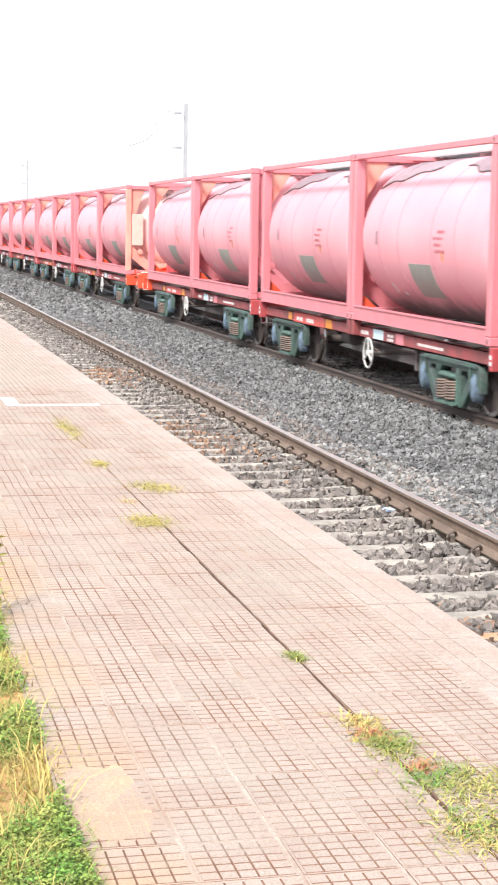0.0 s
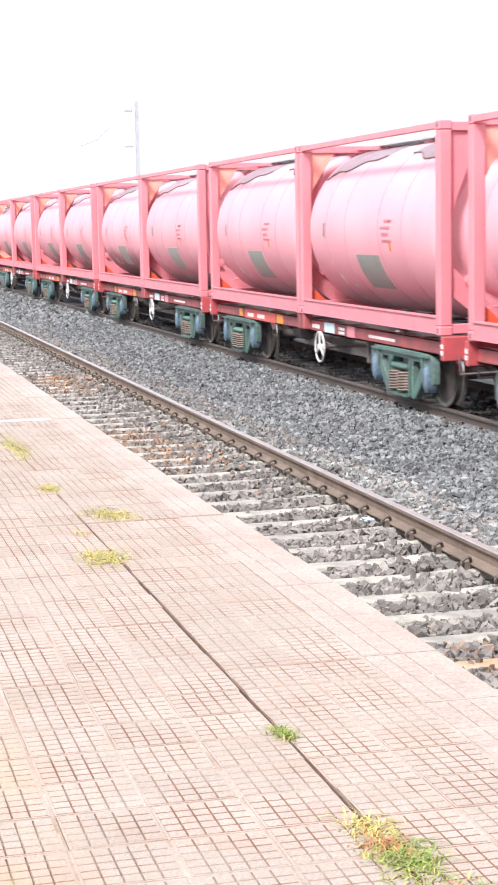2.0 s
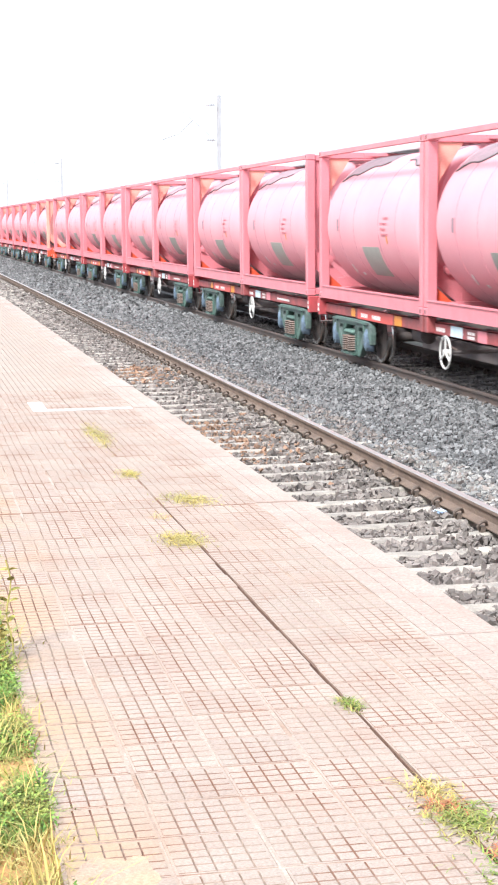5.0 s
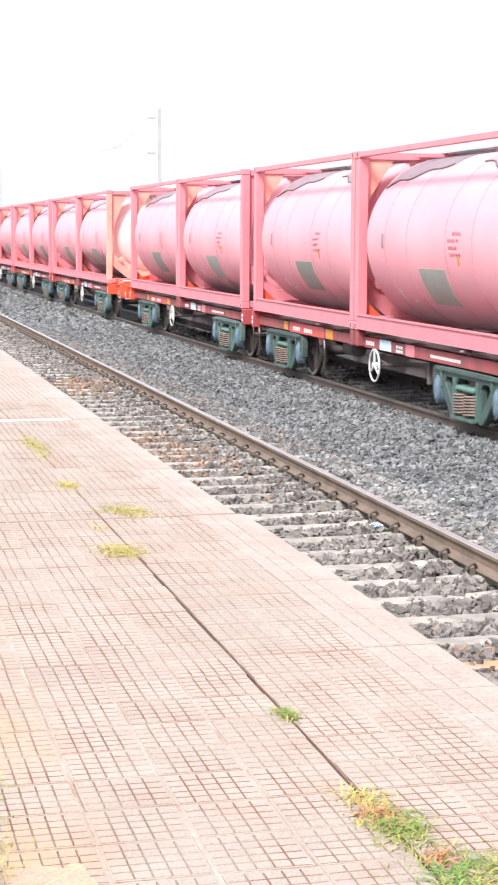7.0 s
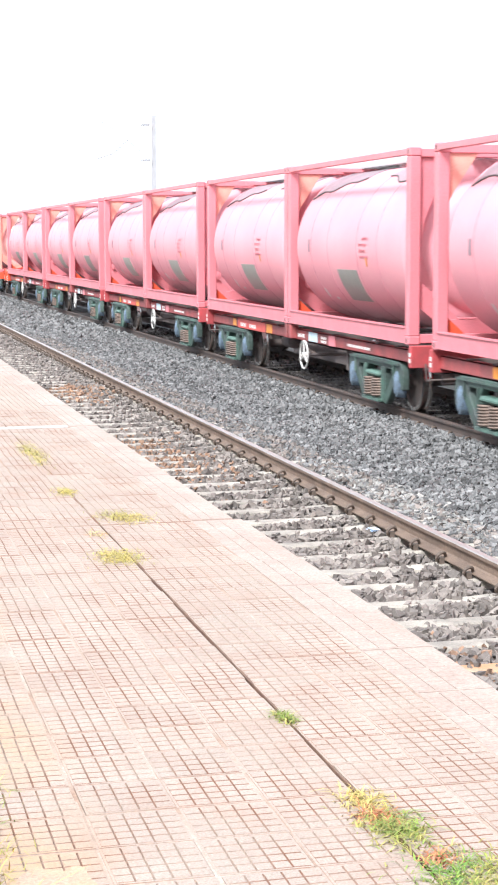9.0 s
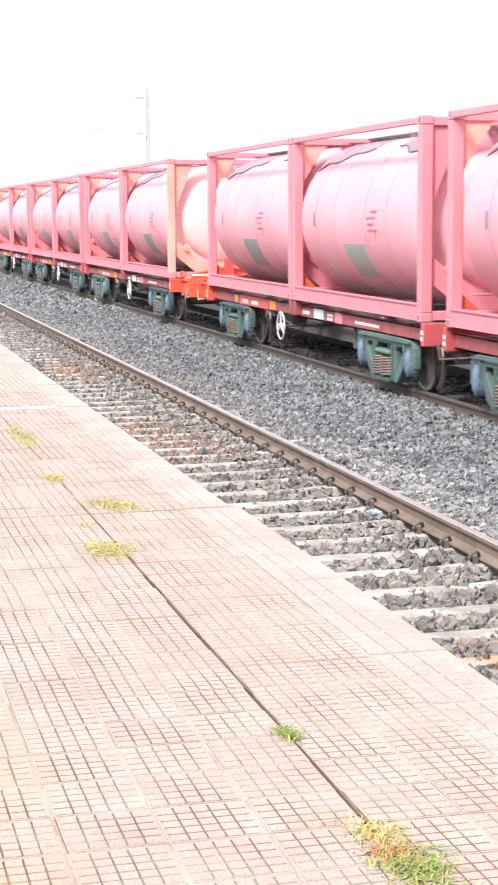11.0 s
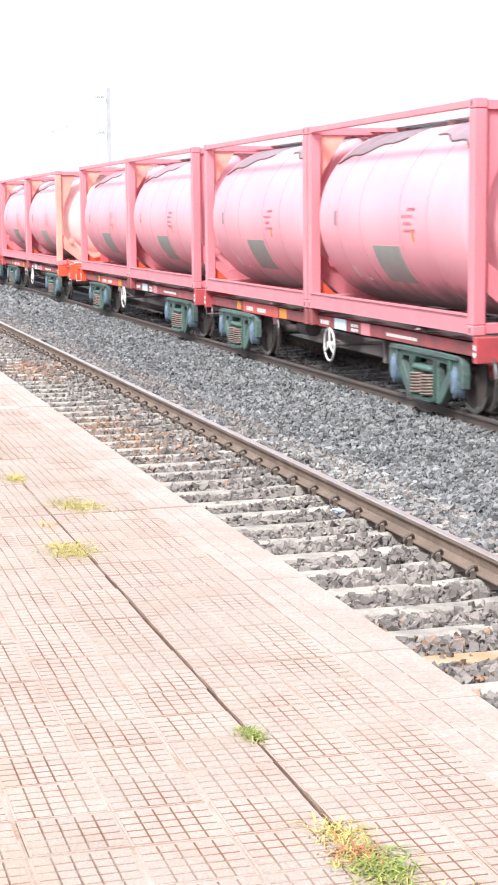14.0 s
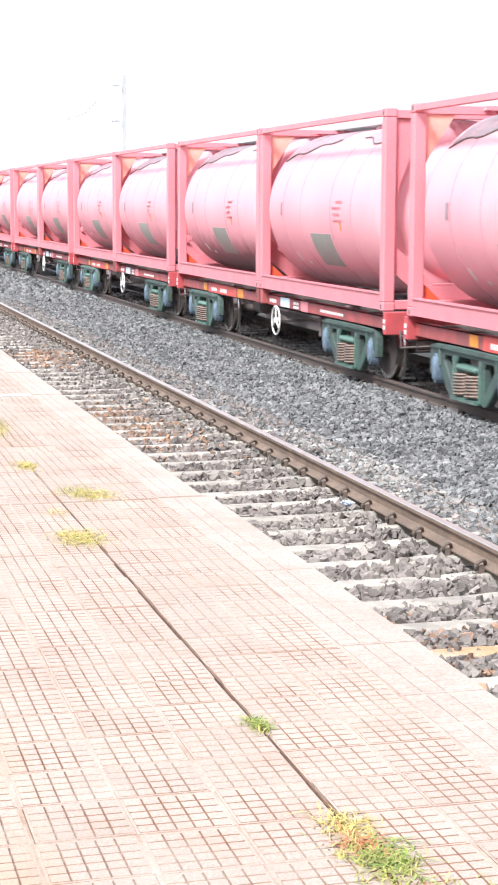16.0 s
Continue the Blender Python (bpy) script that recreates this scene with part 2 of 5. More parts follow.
M = {
    "tank": tank_paint(),
    "frame": mat("frame_red", (0.68, 0.22, 0.255), 0.45, 0, (0.58, 0.20, 0.225), 3, 0.6, 40, 0.05),
    "orange": mat("orange_red", (0.72, 0.10, 0.045), 0.5, 0, (0.58, 0.065, 0.035), 4, 0.6, 40, 0.05),
    "stock": mat("signal_red", (0.50, 0.075, 0.085), 0.5, 0, (0.34, 0.07, 0.075), 5, 0.8, 50, 0.08, 0.1),
    "patch": mat("fresh_red", (0.60, 0.085, 0.075), 0.5, 0, (0.5, 0.10, 0.085), 4, 0.7, 40, 0.05),
    "sill": mat("oxide_red", (0.39, 0.077, 0.079), 0.6, 0, (0.20, 0.068, 0.068), 3, 0.9, 40, 0.1, 0.15),
    "under": mat("grimy_steel", (0.11, 0.095, 0.10), 0.75, 0.1, (0.15, 0.12, 0.105), 5, 0.7, 60, 0.2),
    "bogie": mat("green_paint", (0.075, 0.14, 0.112), 0.6, 0, (0.075, 0.09, 0.088), 3, 0.95, 30, 0.12, 0.35),
    "blue": mat("blue_cap", (0.15, 0.21, 0.29), 0.65, 0, (0.08, 0.10, 0.11), 9, 0.8, 60, 0.1),
    "spring": mat("spring_steel", (0.22, 0.155, 0.125), 0.6, 0.0, (0.12, 0.09, 0.075), 12, 0.8, 60, 0.1),
    "wheel": mat("wheel_steel", (0.09, 0.08, 0.08), 0.6, 0.3, (0.13, 0.095, 0.08), 6, 0.7, 60, 0.1),
    "tread": mat("polished_tread", (0.6, 0.58, 0.56), 0.22, 1.0, None, 8, 0.3, 80, 0.02),
    "white": mat("white_paint", (0.56, 0.55, 0.535), 0.5, 0, (0.6, 0.56, 0.52), 8, 0.6, 50, 0.05),
    "bar": mat("lettering_white", (0.8, 0.74, 0.72), 0.5, 0, None, 8, 0.3, 50, 0),
    "redbar": mat("lettering_red", (0.715, 0.29, 0.345), 0.5, 0, None, 8, 0.3, 50, 0),
    "darkbar": mat("lettering_dark", (0.28, 0.20, 0.23), 0.5, 0, None, 8, 0.3, 50, 0),
    "label_blue": mat("pale_blue_plate", (0.50, 0.66, 0.74), 0.4, 0, (0.7, 0.78, 0.8), 14, 0.7, 50, 0),
    "amber": mat("amber_plate", (0.72, 0.27, 0.04), 0.4, 0, (0.6, 0.2, 0.03), 9, 0.5, 50, 0),
    "grey": mat("grey_plate", (0.27, 0.275, 0.25), 0.5, 0, (0.36, 0.35, 0.32), 5, 0.6, 40, 0.05, 0.15),
    "cover": mat("weathered_cover", (0.24, 0.18, 0.20), 0.6, 0.1, (0.38, 0.24, 0.27), 3, 0.8, 40, 0.1, 0.2),
    "seam": mat("weld_seam", (0.44, 0.17, 0.205), 0.5, 0, (0.6, 0.24, 0.28), 3, 0.9, 40, 0.02),
    # darker rail colour with the train's shade put into it
    "darkrail": mat("train_shade_rail", (0.085, 0.068, 0.062), 0.6, 0.2, (0.12, 0.085, 0.07), 4, 0.8, 70, 0.15, 0, False),
    "head": mat("faded_end_paint", (0.79, 0.43, 0.425), 0.5, 0, (0.80, 0.53, 0.48), 0.9, 0.9, 25, 0.03, 0.05, True, (0.35, 0.65), False),
    "peach": mat("faded_orange_frame", (0.75, 0.29, 0.24), 0.45, 0, (0.78, 0.40, 0.31), 2.5, 0.8, 40, 0.05),
    "cream": mat("cream_box", (0.74, 0.50, 0.43), 0.5, 0, None, 5, 0.4, 40, 0.05),
    "rail": mat("rusty_rail", (0.215, 0.155, 0.118), 0.7, 0.1, (0.14, 0.10, 0.08), 4, 0.8, 70, 0.15, 0, False),
    "railtop": mat("worn_rail_head", (0.47, 0.44, 0.415), 0.42, 0.7, (0.38, 0.32, 0.28), 3, 0.6, 70, 0.03, 0, False),
    "sleeper": mat("grey_concrete", (0.40, 0.36, 0.31), 0.85, 0, (0.21, 0.19, 0.17), 5, 0.8, 80, 0.3, 0.12, False),
    "clip": mat("clip_steel", (0.15, 0.115, 0.095), 0.7, 0.2, None, 20, 0.6, 80, 0.1),
    "stone": mat("grey_ballast", (0.178, 0.176, 0.176), 0.85, 0, (0.115, 0.115, 0.116), 2.5, 0.9, 60, 0.2, 0.55, False),
    "brownstone": mat("brown_ballast", (0.218, 0.19, 0.172), 0.85, 0, (0.145, 0.124, 0.114), 2.5, 0.9, 60, 0.2, 0.42, False),
    "ruststone": mat("rusty_ballast", (0.30, 0.18, 0.115), 0.85, 0, (0.22, 0.14, 0.10), 2.5, 0.9, 60, 0.2, 0.35, False),
    "palestone": mat("chalky_ballast", (0.30, 0.29, 0.275), 0.85, 0, (0.20, 0.195, 0.185), 2.5, 0.9, 60, 0.2, 0.3, False),
    # ballast and concrete again, with the shade under the train in their colour
    "shadestone": mat("train_shade_ballast", (0.10, 0.088, 0.085), 0.8, 0, (0.055, 0.05, 0.05), 2.5, 0.9, 60, 0.2, 0.4, False),
    "shadesleeper": mat("train_shade_concrete", (0.13, 0.115, 0.10), 0.85, 0, (0.08, 0.07, 0.065), 5, 0.8, 80, 0.3, 0.1, False),
    "bed": mat("ballast_bed", (0.115, 0.108, 0.103), 0.95, 0, (0.075, 0.07, 0.068), 9, 0.9, 28, 0.8, 0, False),
    "tile": tile_surface(),
    "grout": mat("tile_grout", (0.27, 0.145, 0.10), 0.9, 0, (0.37, 0.285, 0.235), 3.3, 1.0, 90, 0.2, 0, False, (0.42, 0.6)),
    "mortar": mat("pale_mortar", (0.41, 0.335, 0.285), 0.9, 0, (0.27, 0.17, 0.12), 3, 0.95, 90, 0.3, 0, False),
    "sand": mat("sandy_cement", (0.45, 0.31, 0.205), 0.9, 0, (0.36, 0.265, 0.21), 6, 0.8, 120, 0.5, 0, False),
    "rusted": mat("rust_stained_concrete", (0.40, 0.21, 0.10), 0.85, 0, (0.36, 0.30, 0.24), 3, 0.8, 80, 0.3, 0.1, False),
    "cope": mat("coping_concrete", (0.385, 0.31, 0.27), 0.85, 0, (0.34, 0.25, 0.21), 2, 0.8, 90, 0.3, 0.05, False),
    "dirt": mat("dark_earth", (0.13, 0.07, 0.05), 0.95, 0, (0.20, 0.115, 0.08), 12, 0.9, 90, 0.3, 0, False),
    "soil": mat("sandy_soil", (0.46, 0.25, 0.10), 0.95, 0, (0.40, 0.25, 0.12), 3, 0.8, 50, 0.6, 0, False),
    "ground": mat("dry_ground", (0.05, 0.045, 0.04), 0.95, 0, (0.03, 0.033, 0.022), 0.3, 0.9, 9, 0.6, 0, False),
    "leaf": mat("green_leaf", (0.13, 0.25, 0.035), 0.6, 0, (0.30, 0.29, 0.07), 9, 0.9, 60, 0, 0.4, False),
    "olive": mat("olive_leaf", (0.30, 0.29, 0.06), 0.65, 0, (0.38, 0.32, 0.11), 5, 0.9, 60, 0, 0.35, False),
    "straw": mat("dry_grass", (0.52, 0.40, 0.12), 0.7, 0, (0.43, 0.34, 0.12), 5, 0.9, 60, 0, 0.3, False),
    "redleaf": mat("red_leaf", (0.45, 0.14, 0.07), 0.6, 0, (0.40, 0.22, 0.08), 6, 0.8, 60, 0, 0.3, False),
    "mast": mat("galvanised_steel", (0.44, 0.44, 0.46), 0.5, 0.0, None, 3, 0.4, 40, 0.05),
    "litter": mat("blue_wrapper", (0.35, 0.5, 0.75), 0.35, 0, (0.8, 0.8, 0.8), 30, 0.8, 60, 0.1),
    "rubble": mat("rough_mortar", (0.42, 0.36, 0.32), 0.9, 0, (0.28, 0.21, 0.18), 14, 0.9, 90, 0.6, 0, False),
}


# ---- mesh helpers ----
def part(name, bm, material, parent=None, label="", smooth=False):
    """One mesh object from a bmesh, under its thing or part."""
    me = bpy.data.meshes.new(name)
    bm.to_mesh(me)
    bm.free()
    for m in (material if isinstance(material, (list, tuple)) else [material]):
        me.materials.append(m)
    if smooth:
        me.shade_smooth()
        me.set_sharp_from_angle(angle=radians(35))
    ob = new(name, me)
    ob.parent = parent
    if label:
        ob["label"] = label
    return ob


def soft_edges(bm, width, seg=1, edges=None):
    bmesh.ops.bevel(bm, geom=edges or bm.edges[:], offset=width, segments=seg, affect="EDGES", clamp_overlap=True)


def box(bm, x0, x1, y0, y1, z0, z1, slot=0):
    v = [bm.verts.new((x, y, z)) for z in (z0, z1) for y in (y0, y1) for x in (x0, x1)]
    for f in ((0, 2, 3, 1), (4, 5, 7, 6), (0, 1, 5, 4), (2, 6, 7, 3), (0, 4, 6, 2), (1, 3, 7, 5)):
        bm.faces.new([v[i] for i in f]).material_index = slot
    return v


def bx(*args, bevel=0.0):
    bm = bmesh.new()
    box(bm, *args)
    if bevel:
        soft_edges(bm, bevel)
    return bm


def tube(bm, p0, p1, r, n=10, cap=True, r1=None, slot=0):
    p0, p1 = Vector(p0), Vector(p1)
    q = (p1 - p0).to_track_quat("Z", "Y")
    rings = [[bm.verts.new(p + q @ Vector((rr * math.cos(2 * math.pi * i / n), rr * math.sin(2 * math.pi * i / n), 0))) for i in range(n)] for p, rr in ((p0, r), (p1, r if r1 is None else r1))]
    for i in range(n):
        bm.faces.new((rings[0][i], rings[0][(i + 1) % n], rings[1][(i + 1) % n], rings[1][i])).material_index = slot
    if cap:
        bm.faces.new(rings[0][::-1]).material_index = slot
        bm.faces.new(rings[1]).material_index = slot


def pipe(points, r, n=8):
    """One bent round bar along the points; it closes on itself where the last point is the first."""
    bm = bmesh.new()
    pts = [Vector(p) for p in points]
    closed = (pts[0] - pts[-1]).length < 1e-5
    if closed:
        pts.pop()
    m = len(pts)
    rings = []
    for i, p in enumerate(pts):
        a = pts[i - 1] if i or closed else p
        b = pts[(i + 1) % m] if i < m - 1 or closed else p
        q = (b - a).to_track_quat("Z", "Y")
        rings.append([bm.verts.new(p + q @ Vector((r * math.cos(2 * math.pi * k / n), r * math.sin(2 * math.pi * k / n), 0))) for k in range(n)])
    for i in range(m if closed else m - 1):
        a, b = rings[i], rings[(i + 1) % m]
        # start each ring at the corner nearest to the last ring's first
        o = min(range(n), key=lambda k: sum((a[h].co - b[(h + k) % n].co).length for h in range(0, n, 2)))
        for k in range(n):
            bm.faces.new((a[k], a[(k + 1) % n], b[(k + 1 + o) % n], b[(k + o) % n]))
    if not closed:
        bm.faces.new(rings[0])
        bm.faces.new(rings[-1])
    bmesh.ops.recalc_face_normals(bm, faces=bm.faces[:])
    return bm


def lathe(bm, profile, n=32, axis="x", slots=None):
    """Turn (along, radius) pairs round an axis."""
    rings = []
    for s, r in profile:
        ring = []
        for i in range(n):
            a = 2 * math.pi * i / n
            c, d = r * math.cos(a), r * math.sin(a)
            ring.append(bm.verts.new((s, c, d) if axis == "x" else (c, s, d)))
        rings.append(ring)
    for k in range(len(rings) - 1):
        for i in range(n):
            f = bm.faces.new((rings[k][i], rings[k][(i + 1) % n], rings[k + 1][(i + 1) % n], rings[k + 1][i]))
            f.material_index = slots[k] if slots else 0
    for ring in (rings[0], rings[-1]):
        if (ring[0].co - ring[n // 2].co).length > 1e-3:
            bm.faces.new(ring)
    bmesh.ops.recalc_face_normals(bm, faces=bm.faces[:])


def plate(outline, holes, depth, at):
    """A flat plate in the y-z plane with holes, of some depth in x; each outline is a list of (y, z)."""
    bm = bmesh.new()
    edges = []
    for loop in [outline] + holes:
        vs = [bm.verts.new((at, y, z)) for y, z in loop]
        edges += [bm.edges.new((vs[i], vs[(i + 1) % len(vs)])) for i in range(len(vs))]
    bmesh.ops.triangle_fill(bm, edges=edges, use_beauty=True)
    ret = bmesh.ops.extrude_face_region(bm, geom=bm.faces[:])
    for v in ret["geom"]:
        if isinstance(v, bmesh.types.BMVert):
            v.co.x += depth
    bmesh.ops.recalc_face_normals(bm, faces=bm.faces[:])
    return bm


def soup(name, verts, faces, material, kind="stuff", label="", category=""):
    me = bpy.data.meshes.new(name)
    me.from_pydata(verts, [], faces)
    for m in (material if isinstance(material, (list, tuple)) else [material]):
        me.materials.append(m)
    return tagged(new(name, me), label, category, "", kind)


# ---- plan: tracks run along y, rail heads at z = 0 ----
GAUGE = 0.838          # half the broad gauge, to the inner rail faces
EDGE = -1.70           # platform edge
PLAT = 0.83            # platform height above rail
BACK = -3.465          # where the paving ends in weeds
TRAIN = 4.80           # centre of the second track
CRACK = -2.455         # the long crack in the paving
FIRST, PITCH = 4.87, 0.605   # one sleeper, and the distance to the next
FAR = 420.0

# ground sheet to the horizon
bm = bmesh.new()
box(bm, -900, 900, -700, 2500, -2.0, -0.62)
tagged(part("ground", bm, M["ground"]), "dry open ground beyond the tracks", "ground", kind="structure")

# ballast bed of both tracks: shoulders and a shallow trough
def ballast_bed():
    xs = [-1.69, -1.3, -0.6, 0, 0.7, 1.3, 2.0, 2.6, 3.3, 3.8, 4.8, 5.8, 6.3, 7.2, 8.2]
    zs = [-0.24, -0.25, -0.27, -0.28, -0.25, -0.25, -0.28, -0.26, -0.19, -0.18, -0.25, -0.25, -0.25, -0.5, -0.66]
    ys = list(np.arange(-30, 60, 0.5)) + [60, 90, 150, FAR]
    v, f = [], []
    for y in ys:
        for x, z in zip(xs, zs):
            v.append((x, y, z + 0.02 * noise.noise((x * 2, y * 2, 3))))
    n = len(xs)
    for j in range(len(ys) - 1):
        for i in range(n - 1):
            f.append((j * n + i, j * n + i + 1, (j + 1) * n + i + 1, (j + 1) * n + i))
    soup("ballast_bed", v, f, M["bed"], "structure", "compacted stone ballast bed under both tracks", "ballast")


ballast_bed()


def rail_profile():
    half = [(0.075, -0.156), (0.075, -0.146), (0.02, -0.128), (0.009, -0.115), (0.009, -0.045), (0.034, -0.034), (0.0335, -0.008), (0.026, 0.0)]
    return half + [(-x, z) for x, z in reversed(half)]


def rail(x, y0, y1, body, head, words):
    bm = bmesh.new()
    pr = rail_profile()
    rings = [[bm.verts.new((x + px, y, pz)) for px, pz in pr] for y in (y0, y1)]
    n = len(pr)
    for i in range(n):
        f = bm.faces.new((rings[0][i], rings[0][(i + 1) % n], rings[1][(i + 1) % n], rings[1][i]))
        f.material_index = 1 if 6 <= i <= 8 else 0
    bm.faces.new(rings[0])
    bm.faces.new(rings[1][::-1])
    bmesh.ops.recalc_face_normals(bm, faces=bm.faces[:])
    return tagged(part("rail", bm, [body, head]), words, "rail", "running rails", "structure")


for track in (0.0, TRAIN):
    for side in (-1, 1):
        # the train's own rails are coloured dark to stand for its shade
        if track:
            rail(track + side * (GAUGE + 0.0335), -30, FAR, M["darkrail"], M["darkrail"], "long steel rail coloured dark for the train's shade")
        else:
            rail(side * (GAUGE + 0.0335), -30, FAR, M["rail"], M["railtop"], "long rusty steel rail with a worn shiny head")


# concrete sleepers with spring clips
def sleeper():
    bm = bmesh.new()
    ys, w0, w1 = (-1.375, -1.1, -0.45, 0.45, 1.1, 1.375), 0.13, (0.072, 0.072, 0.085, 0.085, 0.072, 0.072)
    tops = (-0.165, -0.16, -0.205, -0.205, -0.16, -0.165)
    rings = []
    for y, w, t in zip(ys, w1, tops):
        rings.append([bm.verts.new(c) for c in ((y, -w0, -0.36), (y, w0, -0.36), (y, w, t), (y, -w, t))])
    for a, b in zip(rings, rings[1:]):
        for i in range(4):
            bm.faces.new((a[i], a[(i + 1) % 4], b[(i + 1) % 4], b[i]))
    bm.faces.new(rings[0])
    bm.faces.new(rings[-1])
    bmesh.ops.recalc_face_normals(bm, faces=bm.faces[:])
    soft_edges(bm, 0.012)
    base = part("sleeper", bm, M["sleeper"])
    tagged(base, "weathered grey concrete sleeper bedded in ballast", "sleeper", "sleepers")
    clip = None
    for side in (-1, 1):
        for s in (-1, 1):
            cx = side * (GAUGE + 0.0335) + s * 0.10
            if clip is None:
                turns = np.linspace(0, 2 * math.pi, 13)
                bm = pipe([(0.046 * math.cos(a), 0.03 * math.cos(a + 0.6), 0.014 + 0.036 * math.sin(a)) for a in turns], 0.0135, 6)
                box(bm, -0.02, 0.02, -0.03, 0.03, -0.04, 0.012)
                clip = part("rail_clip", bm, M["clip"], base)
                ob = clip
            else:
                ob = new("rail_clip", clip.data)
                ob.parent = base
            ob.matrix_basis = pose(cx, 0, -0.145, 0, 0, 0 if s < 0 else 180)
    return base


first_sleeper = sleeper()
first_sleeper.matrix_basis = pose(0, FIRST, 0)
for i in range(-26, 120):
    if i == 0:
        continue
    laid = copy_thing(first_sleeper, pose(random.uniform(-0.015, 0.015), FIRST + PITCH * i, 0, 0, 0, random.uniform(-0.5, 0.5)))
    if i == 6:
        # one sleeper is stained by rust
        laid.data = laid.data.copy()
        laid.data.materials[0] = M["rusted"]
        tagged(laid, "rust-stained orange concrete sleeper bedded in ballast")
# sleepers below the wagons get a darker colour in place of shade
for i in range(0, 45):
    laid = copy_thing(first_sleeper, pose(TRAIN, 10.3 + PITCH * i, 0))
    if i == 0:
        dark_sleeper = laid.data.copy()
        dark_sleeper.materials[0] = M["shadesleeper"]
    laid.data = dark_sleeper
    tagged(laid, "concrete sleeper coloured dark for the shade under the train")


# loose stones
def stones(name, count, where, size, material, label):
    """Angular stones strewn by where(), each a jittered eight-cornered block."""
    cube = np.array([(x, y, z) for z in (-1, 1) for y in (-1, 1) for x in (-1, 1)], float)
    quads = np.array([(0, 2, 3, 1), (4, 5, 7, 6), (0, 1, 5, 4), (2, 6, 7, 3), (0, 4, 6, 2), (1, 3, 7, 5)])
    pos = where(count)
    k = len(pos)
    v = cube[None] * np.random.uniform(0.3, 1.0, (k, 8, 3))
    v *= np.random.uniform(0.35, 1.5, (k, 1, 3)) * np.random.uniform(size[0], size[1], (k, 1, 1))
    ang = np.random.uniform(0, 2 * np.pi, (k, 3))
    for ax in range(3):
        c, s = np.cos(ang[:, ax])[:, None], np.sin(ang[:, ax])[:, None]
        i, j = [(1, 2), (0, 2), (0, 1)][ax]
        vi, vj = v[:, :, i].copy(), v[:, :, j].copy()
        v[:, :, i], v[:, :, j] = c * vi - s * vj, s * vi + c * vj
    v += pos[:, None, :]
    f = quads[None] + (np.arange(k) * 8)[:, None, None]
    me = bpy.data.meshes.new(name)
    me.vertices.add(k * 8)
    me.vertices.foreach_set("co", v.reshape(-1))
    me.loops.add(k * 24)
    me.loops.foreach_set("vertex_index", f.reshape(-1).astype(np.int32))
    me.polygons.add(k * 6)
    me.polygons.foreach_set("loop_start", np.arange(0, k * 24, 4, dtype=np.int32))
    me.update(calc_edges=True)
    me.shade_flat()
    me.materials.append(material)
    tagged(new(name, me), label, "ballast", "", "stuff")


def bed_height(x):
    return np.interp(x, [-1.69, -1.3, -0.6, 0, 0.7, 1.3, 2.0, 2.6, 3.3, 3.8, 4.8, 5.8], [-0.20, -0.21, -0.23, -0.24, -0.20, -0.19, -0.23, -0.20, -0.155, -0.15, -0.22, -0.20])


def strewn(x0, x1, y0, y1, lift=0.0, near=0.0):
    def where(n):
        x = np.random.uniform(x0, x1, n)
        y = y0 + (y1 - y0) * np.random.uniform(0, 1, n) ** (1 + near)
        z = bed_height(x) + np.random.uniform(-0.025, 0.02, n) + lift
        on_rail = np.zeros(n, bool)
        for r in (-GAUGE, GAUGE, TRAIN - GAUGE):
            on_rail |= np.abs(x - r - 0.03 * np.sign(r)) < 0.11
        # the tops of the sleepers stay clear
        k = np.abs(((y - FIRST) / PITCH + 0.5) % 1 - 0.5) * PITCH
        clear = (np.abs(x) < 1.3) & (k < 0.115) & (np.random.uniform(0, 1, n) < 0.93)
        ok = ~on_rail & ~clear
        return np.stack([x, y, z], 1)[ok]
    return where


def blob(cx, cy, rx, ry, lift=0.0):
    def where(n):
        x, y = np.random.normal(cx, rx, n), np.random.normal(cy, ry, n)
        ok = (x > -1.6) & (np.abs(x - GAUGE - 0.03) > 0.11)
        k = np.abs(((y - FIRST) / PITCH + 0.5) % 1 - 0.5) * PITCH
        ok &= ~((np.abs(x) < 1.3) & (k < 0.10))
        return np.stack([x, y, bed_height(x) + np.random.uniform(-0.01, 0.03, n) + lift], 1)[ok]
    return where


stones("track_ballast", 62000, strewn(-1.65, 0.75, 6, 45, 0.004, 0.6), (0.012, 0.042), M["brownstone"], "brown-grey angular ballast stones between sleepers")
stones("shoulder_ballast", 84000, strewn(0.95, 3.9, 9.5, 46, 0.01, 0.75), (0.011, 0.037), M["stone"], "blue-grey angular ballast stones between the tracks")
stones("distant_ballast", 14000, strewn(0.95, 3.9, 43, 130, 0.0, 0.4), (0.03, 0.075), M["stone"], "grey ballast stones far along the line")
stones("distant_track_ballast", 9000, strewn(-1.65, 0.75, 43, 110, 0.0, 0.4), (0.03, 0.07), M["brownstone"], "brown ballast stones far along the line")
# these stones are painted darker for the shadow beneath the wagons
stones("inner_ballast", 9000, strewn(4.0, 5.6, 12, 50, -0.01), (0.020, 0.042), M["shadestone"], "ballast stones coloured dark for the shade under the train")
stones("rusty_stones", 1100, blob(-0.1, 18.6, 0.35, 1.3, 0.01), (0.014, 0.030), M["ruststone"], "rust-stained orange ballast stones between sleepers")
stones("rusty_stones", 500, blob(0.1, 27.2, 0.3, 0.8, 0.01), (0.02, 0.04), M["ruststone"], "rust-stained orange ballast stones far along the track")
stones("rusty_stones", 420, blob(-0.5, 8.5, 0.5, 0.5, 0.01), (0.014, 0.028), M["ruststone"], "rust-stained orange ballast stones near the platform")
